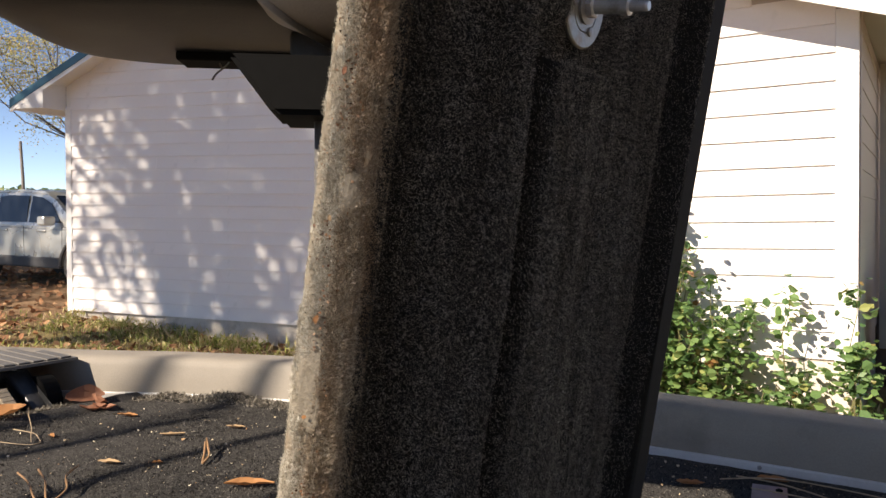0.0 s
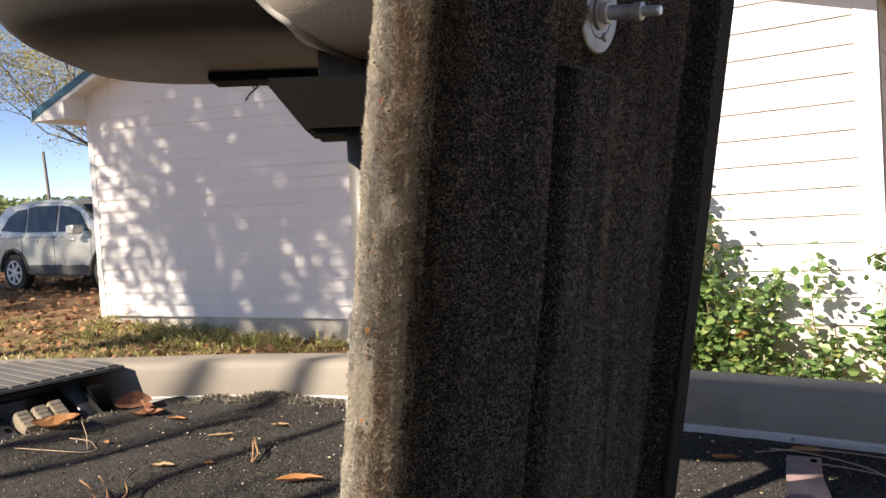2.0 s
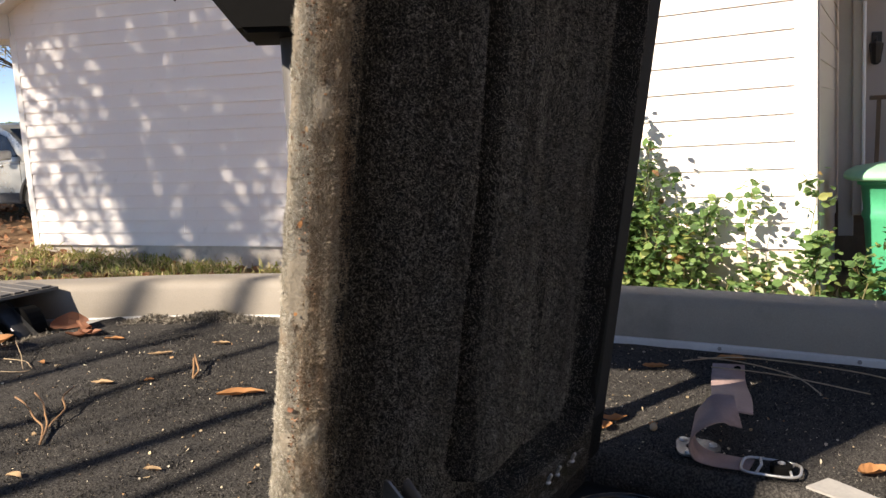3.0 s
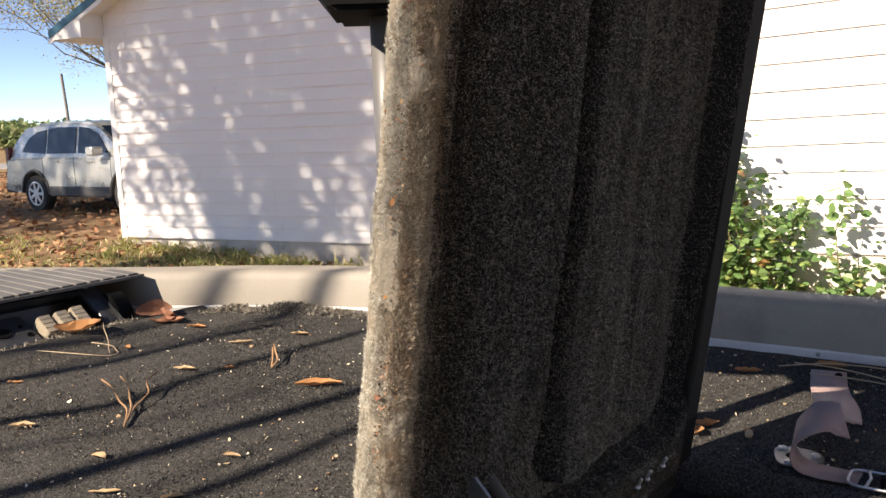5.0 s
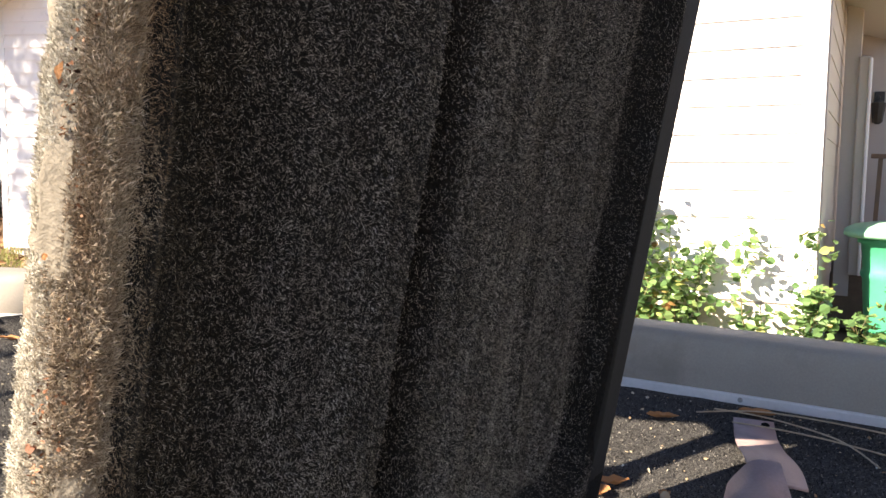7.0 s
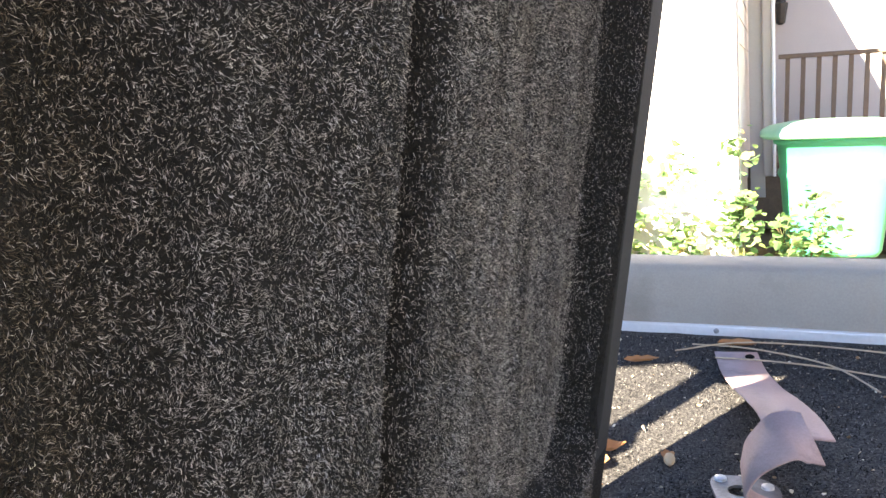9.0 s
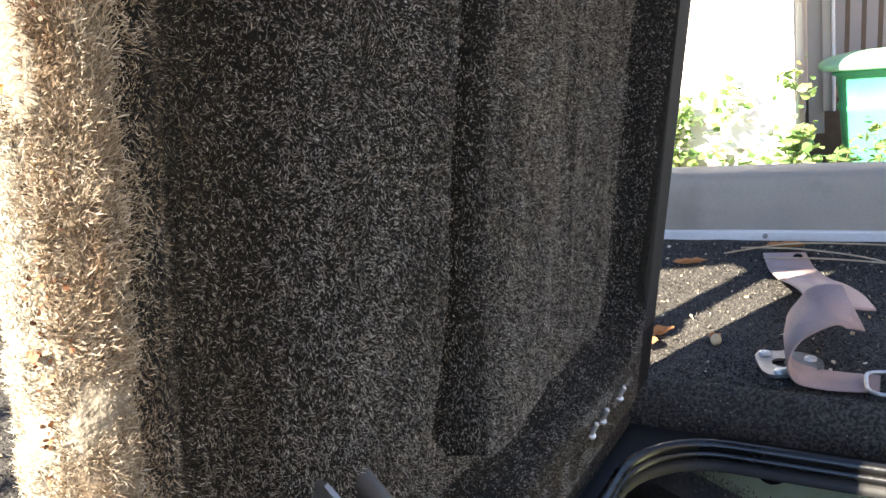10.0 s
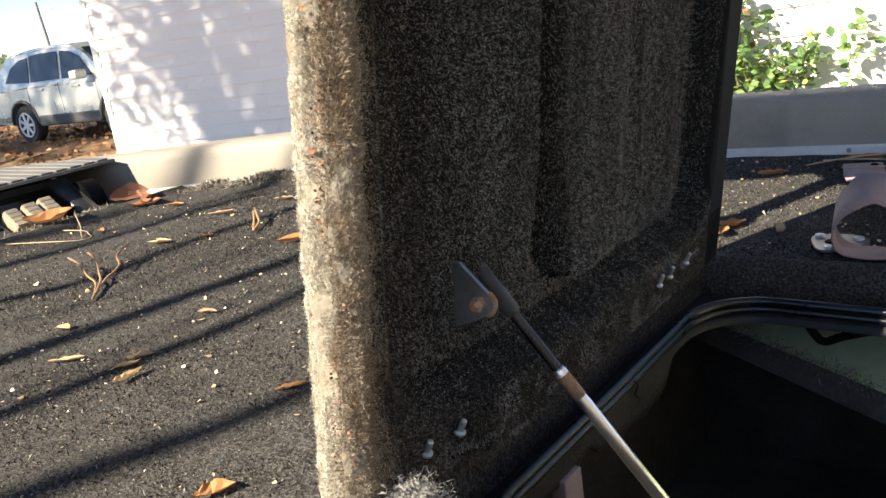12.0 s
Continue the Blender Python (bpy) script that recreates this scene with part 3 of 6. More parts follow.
        xf = -lip if sx == 0 else W + lip - 0.02
        part("fascia", boxed((xf, -over + 0.021, H - 0.03), (xf + 0.02, D, H + 0.075)), M_TRIMW, home)
    tagged(home, "white lap-sided house with a blue metal roof edge", "house")


build_shaded_house()


def build_bright_house():
    ang = math.degrees(math.atan2(-0.388, 0.922))
    L = 3.2
    # its front corner; the house stands a little out of plumb against the boat
    turn = pose(2.413, 5.98, GROUND_Z + 1.5, 0, 0, ang) @ pose(0, 0, 0, 0, -1.6, 0) @ pose(-L, 0, -1.5)
    home = empty("house")
    home.matrix_world = turn
    H, D, pitch, base = 2.90, 3.9, 0.33, 0.549
    bm = bmesh.new()
    out = [(0, 0), (L, 0), (L, H), (0, H + pitch * L)]
    a = [bm.verts.new((x, 0.0, z)) for x, z in out]
    b = [bm.verts.new((x, D, z)) for x, z in out]
    bm.faces.new(a), bm.faces.new(b[::-1])
    for i in range(4):
        j = (i + 1) % 4
        bm.faces.new((a[j], a[i], b[i], b[j]))
    bmesh.ops.recalc_face_normals(bm, faces=bm.faces)
    part("wall", bm, M_TANSIDE, home, "house walls, tan tone also carrying the side's shade")
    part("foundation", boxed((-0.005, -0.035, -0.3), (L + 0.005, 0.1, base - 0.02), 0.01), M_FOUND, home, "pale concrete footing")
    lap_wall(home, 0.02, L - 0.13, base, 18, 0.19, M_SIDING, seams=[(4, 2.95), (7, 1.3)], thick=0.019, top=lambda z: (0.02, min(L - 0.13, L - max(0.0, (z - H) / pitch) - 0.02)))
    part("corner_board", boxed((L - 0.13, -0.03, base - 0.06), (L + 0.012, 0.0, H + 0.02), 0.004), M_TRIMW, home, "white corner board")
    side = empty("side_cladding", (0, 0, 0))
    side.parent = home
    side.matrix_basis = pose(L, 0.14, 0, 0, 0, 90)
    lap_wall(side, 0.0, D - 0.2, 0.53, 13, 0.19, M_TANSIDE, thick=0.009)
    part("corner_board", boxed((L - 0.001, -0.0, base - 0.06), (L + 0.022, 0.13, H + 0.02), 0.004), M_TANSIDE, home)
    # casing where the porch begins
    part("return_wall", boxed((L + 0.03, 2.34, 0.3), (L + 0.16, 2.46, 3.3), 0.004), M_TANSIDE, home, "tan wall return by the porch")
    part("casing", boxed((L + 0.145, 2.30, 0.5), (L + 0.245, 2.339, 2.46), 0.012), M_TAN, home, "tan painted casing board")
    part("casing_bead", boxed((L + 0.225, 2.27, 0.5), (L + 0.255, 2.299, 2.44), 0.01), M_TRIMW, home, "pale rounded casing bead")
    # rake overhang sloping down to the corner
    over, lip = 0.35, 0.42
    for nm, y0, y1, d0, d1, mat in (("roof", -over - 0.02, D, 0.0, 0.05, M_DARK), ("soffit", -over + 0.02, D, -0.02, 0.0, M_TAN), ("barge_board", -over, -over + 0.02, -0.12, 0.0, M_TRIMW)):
        bm = bmesh.new()
        vs = [bm.verts.new((x, y, H + 0.05 - pitch * (x - L) + dz)) for x in (-0.3, L + lip) for y in (y0, y1) for dz in (d0, d1)]
        for q in ((0, 1, 3, 2), (4, 6, 7, 5), (0, 4, 5, 1), (2, 3, 7, 6), (0, 2, 6, 4), (1, 5, 7, 3)):
            bm.faces.new([vs[i] for i in q])
        bmesh.ops.recalc_face_normals(bm, faces=bm.faces)
        part(nm, bm, mat, home)
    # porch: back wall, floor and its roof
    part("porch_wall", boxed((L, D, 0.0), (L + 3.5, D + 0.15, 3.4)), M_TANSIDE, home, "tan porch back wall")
    part("porch_floor", boxed((L + 0.002, 2.35, 0.0), (L + 3.4, D, 0.62), 0.01), M_WOODRAIL, home, "brown boarded porch floor")
    tagged(home, "white lap-sided house in full sun with a porch", "house")

    def hm(x, y, z):
        return turn @ Vector((x, y, z))
    # railing
    rail = empty("porch_railing", hm(L + 0.255, 2.42, 0.62), ang)
    length, top = 1.25, 0.98
    part("handrail", boxed((0.0, -0.045, top - 0.04), (length, 0.045, top), 0.008), M_WOODRAIL, rail)
    part("bottom_rail", boxed((0.0, -0.03, 0.10), (length, 0.03, 0.15), 0.005), M_WOODRAIL, rail)
    part("post", boxed((length, -0.05, 0.0), (length + 0.1, 0.05, top + 0.06), 0.006), M_WOODRAIL, rail)
    me = None
    k = 0
    while 0.08 + k * 0.13 < length - 0.05:
        x = 0.08 + k * 0.13
        if me is None:
            first = part("baluster", boxed((-0.019, -0.019, 0.15), (0.019, 0.019, top - 0.04), 0.003), M_WOODRAIL, rail)
            first.location = (x, 0, 0)
            me = first.data
        else:
            ob = new("baluster", me)
            ob.parent, ob.location = rail, (x, 0, 0)
        k += 1
    tagged(rail, "brown stained wooden porch railing with square balusters", "railing")
    # lantern on the porch back wall
    lamp = empty("wall_lantern", hm(L + 0.32, D - 0.03, 2.12), ang)
    part("backplate", boxed((-0.05, 0.0, -0.16), (0.05, 0.03, 0.16), 0.01), M_DARK, lamp)
    bm = bmesh.new()
    tube(bm, smooth_path([(0, 0, 0.05), (0, -0.08, 0.10), (0, -0.13, 0.04)]), 0.008, 8)
    part("arm", bm, M_DARK, lamp)
    part("lantern", lathe([(0.02, 0.05), (0.07, 0.03), (0.065, -0.02), (0.045, -0.17), (0.02, -0.19)], 8, pose(0, -0.13, 0)), M_DARK, lamp)
    tagged(lamp, "dark bronze wall lantern on the porch wall", "lantern")


build_bright_house()


# unseen wall added behind the boat, closing the yard: blocks sky, bounces warm light
def build_back_wall():
    a, b = Vector((5.2, 1.2, GROUND_Z)), Vector((1.2, -4.6, GROUND_Z))
    d = (b - a).normalized()
    m = Matrix(((d.x, -d.y, 0, a.x), (d.y, d.x, 0, a.y), (0, 0, 1, GROUND_Z), (0, 0, 0, 1)))
    tagged(part("wall_back", boxed((0, 0, -0.2), ((b - a).length, 0.2, 4.4), 0.01, m), M_TANSIDE), "unseen plain tan wall, added to block sky and bounce warm light", "wall", kind="structure")


build_back_wall()


# ---------------- wheeled bin ----------------
def build_bin():
    b = empty("wheeled_bin", (3.46, 6.70, GROUND_Z), -24)
    bm = bmesh.new()
    rings = []
    for z, hx, hy in ((0.06, 0.20, 0.23), (0.10, 0.215, 0.245), (0.60, 0.25, 0.285), (0.63, 0.262, 0.297), (0.66, 0.252, 0.287), (0.84, 0.268, 0.305), (0.85, 0.285, 0.32), (0.885, 0.285, 0.32)):
        ring = []
        for k in range(24):
            t = 2 * math.pi * k / 24
            c, s = math.cos(t), math.sin(t)
            ring.append(bm.verts.new((hx * math.copysign(abs(c) ** 0.35, c), hy * math.copysign(abs(s) ** 0.35, s), z)))
        rings.append(ring)
    for r0, r1 in zip(rings, rings[1:]):
        for k in range(24):
            bm.faces.new((r0[k], r0[(k + 1) % 24], r1[(k + 1) % 24], r1[k]))
    bm.faces.new(rings[0][::-1]), bm.faces.new(rings[-1])
    part("body", bm, M_BIN, b, "green plastic body", True)
    bm = bmesh.new()
    rings = []
    for z, g in ((0.885, 1.0), (0.90, 1.05), (0.925, 1.05), (0.955, 0.93), (0.985, 0.6), (0.995, 0.25)):
        ring = []
        for k in range(24):
            t = 2 * math.pi * k / 24
            c, s = math.cos(t), math.sin(t)
            ring.append(bm.verts.new((0.33 * g * math.copysign(abs(c) ** 0.4, c), 0.365 * g * math.copysign(abs(s) ** 0.4, s) - 0.02, z)))
        rings.append(ring)
    for r0, r1 in zip(rings, rings[1:]):
        for k in range(24):
            bm.faces.new((r0[k], r0[(k + 1) % 24], r1[(k + 1) % 24], r1[k]))
    bm.faces.new(rings[0][::-1]), bm.faces.new(rings[-1])
    part("lid", bm, M_BINLID, b, "pale green lid", True)
    bm = bmesh.new()
    tube(bm, [(-0.2, 0.36, 0.90), (0.2, 0.36, 0.90)], 0.016, 10)
    part("handle", bm, M_BIN, b)
    for x in (-0.24, 0.24):
        m = pose(x, 0.22, 0.11, 0, 90, 0)
        part("wheel", lathe([(0.02, -0.025), (0.11, -0.025), (0.11, 0.025), (0.02, 0.025)], 20, m), M_TYRE, b)
    b.scale = (1.55, 1.1, 1.09)
    tagged(b, "green plastic wheeled bin with a paler lid beside the porch", "bin")


build_bin()


# ---------------- parked car ----------------
def build_car():
    car = empty("parked_car", (-8.56, 14.05, GROUND_Z + 0.15), -20)
    # x forward, rear axle at -1.31, front axle at 1.31; near side at negative y
    lower = [(-2.25, 0.42), (-2.27, 0.62), (-2.24, 0.80), (-2.16, 1.02), (-1.0, 1.045), (0.62, 1.02), (1.0, 1.01), (1.75, 0.92), (2.15, 0.78), (2.25, 0.55), (2.22, 0.35)]
    arches = []
    for cx in (1.31, -1.31):
        arches += [(cx + 0.40, 0.35)] + [(cx + 0.40 * math.cos(t), 0.36 + 0.40 * math.sin(t)) for t in np.linspace(0.15, math.pi - 0.15, 9)] + [(cx - 0.40, 0.35)]
    bm = extrude_outline(lower + arches, 1.80)
    bmesh.ops.bevel(bm, geom=[e for e in bm.edges if abs(e.verts[0].co.y - e.verts[1].co.y) < 0.01 and min(e.verts[0].co.z, e.verts[1].co.z) > 0.5], offset=0.05, segments=3, affect="EDGES")
    part("body", bm, M_CAR, car, "silver painted body")
    roofl = [(-2.17, 1.02), (-2.02, 1.30), (-1.72, 1.56), (-1.25, 1.655), (-0.5, 1.68), (0.15, 1.64), (0.55, 1.50), (0.95, 1.22), (1.18, 1.02)]
    bm = extrude_outline(roofl, 1.64)
    for v in bm.verts:
        v.co.y *= 1.0 - 0.16 * max(0.0, (v.co.z - 1.02) / 0.66)
    bmesh.ops.bevel(bm, geom=[e for e in bm.edges if abs(e.verts[0].co.y - e.verts[1].co.y) < 0.01 and max(e.verts[0].co.z, e.verts[1].co.z) > 1.1], offset=0.06, segments=3, affect="EDGES")
    part("cabin", bm, M_CAR, car)

    def side_pane(pts):
        bm = bmesh.new()
        vs = [bm.verts.new((x, -(0.82 - 0.13 * max(0.0, (z - 1.02) / 0.66)) - 0.004, z)) for x, z in pts]
        bm.faces.new(vs)
        ext = bmesh.ops.extrude_face_region(bm, geom=bm.faces[:])
        for e in ext["geom"]:
            if isinstance(e, bmesh.types.BMVert):
                e.co.y -= 0.008
        bmesh.ops.recalc_face_normals(bm, faces=bm.faces)
        return bm
    part("window", side_pane([(-0.98, 1.09), (-0.12, 1.09), (-0.15, 1.56), (-0.72, 1.57), (-0.98, 1.54)]), M_GLASSD, car, "dark tinted rear door glass")
    part("window", side_pane([(-0.05, 1.09), (0.82, 1.09), (0.50, 1.42), (0.22, 1.53), (-0.06, 1.56)]), M_GLASSD, car, "front door glass")
    part("window", side_pane([(-1.78, 1.13), (-1.04, 1.09), (-1.04, 1.53), (-1.32, 1.50), (-1.58, 1.38)]), M_GLASSD, car, "curved rear quarter glass")
    part("windscreen", boxed((-0.36, -0.68, -0.006), (0.36, 0.68, 0.006), 0.0, pose(0.80, 0, 1.34, 0, 38, 0)), M_GLASSD, car)
    part("sill", boxed((-0.88, -0.915, 0.30), (0.88, 0.915, 0.50), 0.03), M_CLAD, car, "dark grey plastic sill")
    part("rear_bumper", boxed((-2.30, -0.90, 0.36), (-1.74, 0.90, 0.56), 0.04), M_CLAD, car, "dark grey bumper")
    for x in (-1.31, 1.31):
        bm = bmesh.new()
        tube(bm, [(x + 0.415 * math.cos(t), -0.902, 0.36 + 0.415 * math.sin(t)) for t in np.linspace(0.0, math.pi, 17)], 0.03, 6)
        part("wheel_arch", bm, M_CLAD, car)
    for x in (-0.62, 0.42):
        part("door_handle", boxed((x - 0.1, -0.93, 0.93), (x + 0.1, -0.90, 0.965), 0.01), M_CAR, car)
    for x in (-1.02, -0.08, 0.95):
        part("door_gap", boxed((x - 0.005, -0.9035, 0.52), (x + 0.005, -0.895, 1.03)), M_CLAD, car)
    m = pose(0.70, -1.0, 1.12)
    part("mirror", boxed((-0.10, -0.13, -0.075), (0.10, 0.10, 0.085), 0.035, m), M_CAR, car, "silver door mirror")
    part("tail_lamp", boxed((-2.235, -0.875, 0.86), (-2.12, -0.72, 1.22), 0.02), M_LAMP, car)
    for x in (-1.31, 1.31):
        for y in (-0.80, 0.80):
            w = empty("wheel")
            w.parent = car
            w.matrix_basis = pose(x, y, 0.345, 90, 0, 0)
            part("tyre", lathe([(0.22, -0.10), (0.32, -0.105), (0.345, -0.07), (0.345, 0.07), (0.32, 0.105), (0.22, 0.10)], 32), M_TYRE, w)
            bm = tube(bmesh.new(), [(0.215 * math.cos(t), 0.215 * math.sin(t), 0.105) for t in np.linspace(0, 2 * math.pi, 33)], 0.016, 8, False)
            for k in range(7):
                t = 2 * math.pi * k / 7
                box(bm, (0.03, -0.026, 0.098), (0.215, 0.026, 0.116), 0.006, pose(0, 0, 0, 0, 0, math.degrees(t)))
            box(bm, (-0.05, -0.05, 0.098), (0.05, 0.05, 0.119), 0.02)
            part("rim", bm, M_RIM, w, "seven-spoke silver rim")
    tagged(car, "silver small SUV parked on fallen leaves", "car")


build_car()


# ---------------- trees ----------------
def limb_pts(a, b, rng, wob, k=6):
    a, b = np.array(a, float), np.array(b, float)
    pts = [a + (b - a) * t + rng.normal(size=3) * wob * math.sin(math.pi * t) for t in np.linspace(0, 1, k)]
    return [Vector(p) for p in pts]


def build_tree(base, crown, radii, height, leaves, leaf, mat, seed, label, limbs=14, trunk_r=0.22, twigs=5, hollow=0.35, spread=1.0, sprigs=()):
    rng = np.random.default_rng(seed)
    tree = empty("tree", base)
    base, crown = np.array(base, float), np.array(crown, float) - np.array(base, float)
    fork = np.array([crown[0] * 0.25, crown[1] * 0.25, height])
    bm = bmesh.new()
    tube(bm, limb_pts((0, 0, -0.1), fork, rng, 0.10), [trunk_r * f for f in (1.35, 1.05, 0.95, 0.9, 0.85, 0.8)], 14)
    part("trunk", bm, M_BARK, tree, smooth=True)
    pts, bm = [], bmesh.new()
    for _ in range(limbs):
        d = rng.normal(size=3)
        d /= np.linalg.norm(d)
        end = crown + d * np.array(radii) * rng.uniform(0.55, 0.95)
        lp = limb_pts(fork, end, rng, 0.35, 7)
        r0 = trunk_r * rng.uniform(0.25, 0.5)
        tube(bm, lp, [r0 * (1 - 0.13 * j) for j in range(7)], 7)
        for _ in range(twigs):
            j = rng.integers(2, 7)
            a = np.array(lp[j])
            t_end = a + rng.normal(size=3) * np.array(radii) * 0.28
            tube(bm, limb_pts(a, t_end, rng, 0.08, 4), [r0 * 0.3, r0 * 0.2, r0 * 0.12, r0 * 0.05], 5)
            pts.append((a, t_end))
    cloud = []
    for top, low, k in sprigs:
        a, e = np.array(top) - base, np.array(low) - base
        tube(bm, limb_pts(a, e, rng, 0.06, 5), [0.008, 0.007, 0.006, 0.005, 0.003], 5)
        t = rng.uniform(0.45, 1.02, k)[:, None]
        cloud.append(a + (e - a) * t + rng.normal(size=(k, 3)) * 0.11)
    part("branching", bm, M_BARK, tree, smooth=True)
    per = max(1, leaves // len(pts))
    for a, e in pts:
        t = rng.uniform(hollow, 1.1, per)[:, None]
        cloud.append(a + (e - a) * t + rng.normal(size=(per, 3)) * np.array(radii) * 0.08 * spread)
    v, f = leaf_cards(np.concatenate(cloud), leaf, rng)
    raw("crown", v, f, mat, tree, kind="stuff")
    tagged(tree, label, "tree")


# the tree whose hanging boughs show over the roof
build_tree((-11.2, 20.5, GROUND_Z), (-15.2, 18.5, 7.0), (5.5, 3.6, 2.9), 3.2, 38000, 0.050, M_PALETREE, 11, "autumn tree with thin yellowing leaves behind the house", 18, 0.045, 10, spread=0.65, sprigs=(((-11.5, 18.0, 5.2), (-10.05, 16.0, 2.4), 90), ((-11.0, 17.2, 4.0), (-10.1, 16.0, 1.9), 80)))
# trees that shade the house wall and the yard
build_tree((-14.6, 0.6, GROUND_Z), (-12.5, 2.4, 13.1), (4.2, 4.2, 3.0), 7.8, 25000, 0.13, M_OAK, 12, "broad autumn tree shading the house wall", 26, 0.18, 7, spread=2.9)
build_tree((-24.5, 0.5, GROUND_Z), (-24.6, 1.6, 13.2), (4.8, 4.6, 3.2), 6.0, 12000, 0.22, M_OAK, 13, "tall autumn tree shading the yard", 16, 0.3, 6, spread=2.4)


def build_limb_tree():
    """A nearly bare tree whose limbs throw long shadows over the deck."""
    rng = np.random.default_rng(21)
    base = Vector((-4.3, -3.6, GROUND_Z))
    tree = empty("tree", base)
    bm = bmesh.new()
    tube(bm, limb_pts((0, 0, -0.1), (0.1, 0.15, 1.9), rng, 0.03), [0.13, 0.10, 0.095, 0.09, 0.08, 0.07], 14)
    part("trunk", bm, M_BARK, tree, smooth=True)
    bm = bmesh.new()
    back = -SUN_AZ

    def over(x, y, dist):
        return Vector((x, y, 0)) + back * dist + Vector((0, 0, dist * math.tan(SUN_EL))) - base
    for line, d0, d1, r in (([(-0.98, 1.42), (-0.82, 1.64), (-0.70, 1.81), (-0.64, 1.93)], 3.0, 3.4, 0.017),
                            ([(-0.90, 1.32), (-0.71, 1.50), (-0.57, 1.63), (-0.43, 1.86), (-0.34, 1.96)], 3.0, 3.5, 0.020),
                            ([(-0.78, 1.12), (-0.55, 1.31), (-0.40, 1.41), (-0.32, 1.60), (-0.12, 1.89), (0.05, 2.2)], 2.8, 3.6, 0.018),
                            ([(-0.62, 0.80), (-0.35, 1.07), (-0.25, 1.19), (-0.15, 1.32), (-0.01, 1.51), (0.18, 1.80)], 2.6, 3.4, 0.025),
                            ([(-0.30, 0.85), (-0.11, 1.09), (-0.03, 1.20), (0.01, 1.28), (0.10, 1.46)], 2.6, 3.1, 0.016),
                            ([(-0.75, 0.98), (-0.46, 1.20), (-0.30, 1.33), (-0.12, 1.60)], 3.2, 3.8, 0.007),
                            ([(-0.26, 0.64), (-0.055, 0.837), (0.035, 0.905), (0.083, 0.947), (0.135, 1.01), (0.20, 1.12)], 3.4, 3.9, 0.024),
                            ([(-0.55, 0.62), (-0.30, 0.90), (-0.05, 1.30)], 3.0, 3.6, 0.006),
                            ([(-0.70, 1.99), (-0.60, 2.07), (-0.42, 2.22)], 5.6, 5.8, 0.030), ([(-0.40, 1.99), (-0.29, 2.09), (-0.10, 2.25)], 5.4, 5.6, 0.028)):
        k = len(line) - 1
        pts = [over(x, y, d0 + (d1 - d0) * i / k) for i, (x, y) in enumerate(line)]
        tube(bm, limb_pts((0.1, 0.15, 1.8), pts[0], rng, 0.05, 5), [min(2 * r, 0.04), 0.016, 0.014, 0.012, min(r, 0.011)], 7)
        pts = smooth_path(pts, 4)
        tube(bm, pts, [r * (1.1 - 0.4 * i / len(pts)) for i in range(len(pts))], 7)
    # an unseen hanging twig, added to dim the upper part of the lid's end
    for r, v0 in ((0.0085, 0.36),):
        pts = []
        for k in range(6):
            v = v0 + (0.92 - v0) * k / 5
            e = Vector((0.5147, 1.2597, 0.002)) + ACR * (-0.570 + 0.045 * v) + Vector((0, 0, v)) - FWD * (0.125 * v - 0.035)
            pts.append(e - SUN_AZ * 4.6 + Vector((0, 0, 4.6 * math.tan(SUN_EL))) - base)
        tube(bm, limb_pts((0.1, 0.15, 1.8), pts[-1], rng, 0.05, 5), [0.02, 0.014, 0.012, 0.011, r], 7)
        tube(bm, smooth_path(pts, 3), r, 7)
    part("branching", bm, M_BARK, tree, smooth=True)
    tagged(tree, "nearly bare tree with long thin limbs", "tree")


build_limb_tree()


def build_far_woods():
    rng = np.random.default_rng(31)
    p = []
    for _ in range(900):
        x, y = rng.uniform(-200, 60), rng.uniform(95, 120)
        h = 3.6 + 1.6 * noise.noise(Vector((x * 0.06, 0, 4)))
        c = np.array([x, y, GROUND_Z])
        k = 26
        p.append(c + np.column_stack([rng.normal(size=k) * 1.6, rng.normal(size=k) * 1.2, rng.uniform(0.1, 1.0, k) ** 0.8 * h]))
    v, f = leaf_cards(np.concatenate(p), 1.0, rng, 0.8)
    tagged(raw("far_woods", v, f, M_GREENTREE), "low green tree line beyond the road", "trees", kind="stuff")


build_far_woods()


def build_pole():
    p = empty("utility_pole", (-31.6, 44.5, GROUND_Z + 0.1))
    bm = bmesh.new()
    tube(bm, [(0.2, 0, -0.2), (0.1, 0, 3.0), (-0.03, 0, 5.25)], [0.11, 0.10, 0.085], 10)
    part("pole", bm, M_POLE, p)
    tagged(p, "thin grey wooden pole leaning beside the road", "pole")


build_pole()


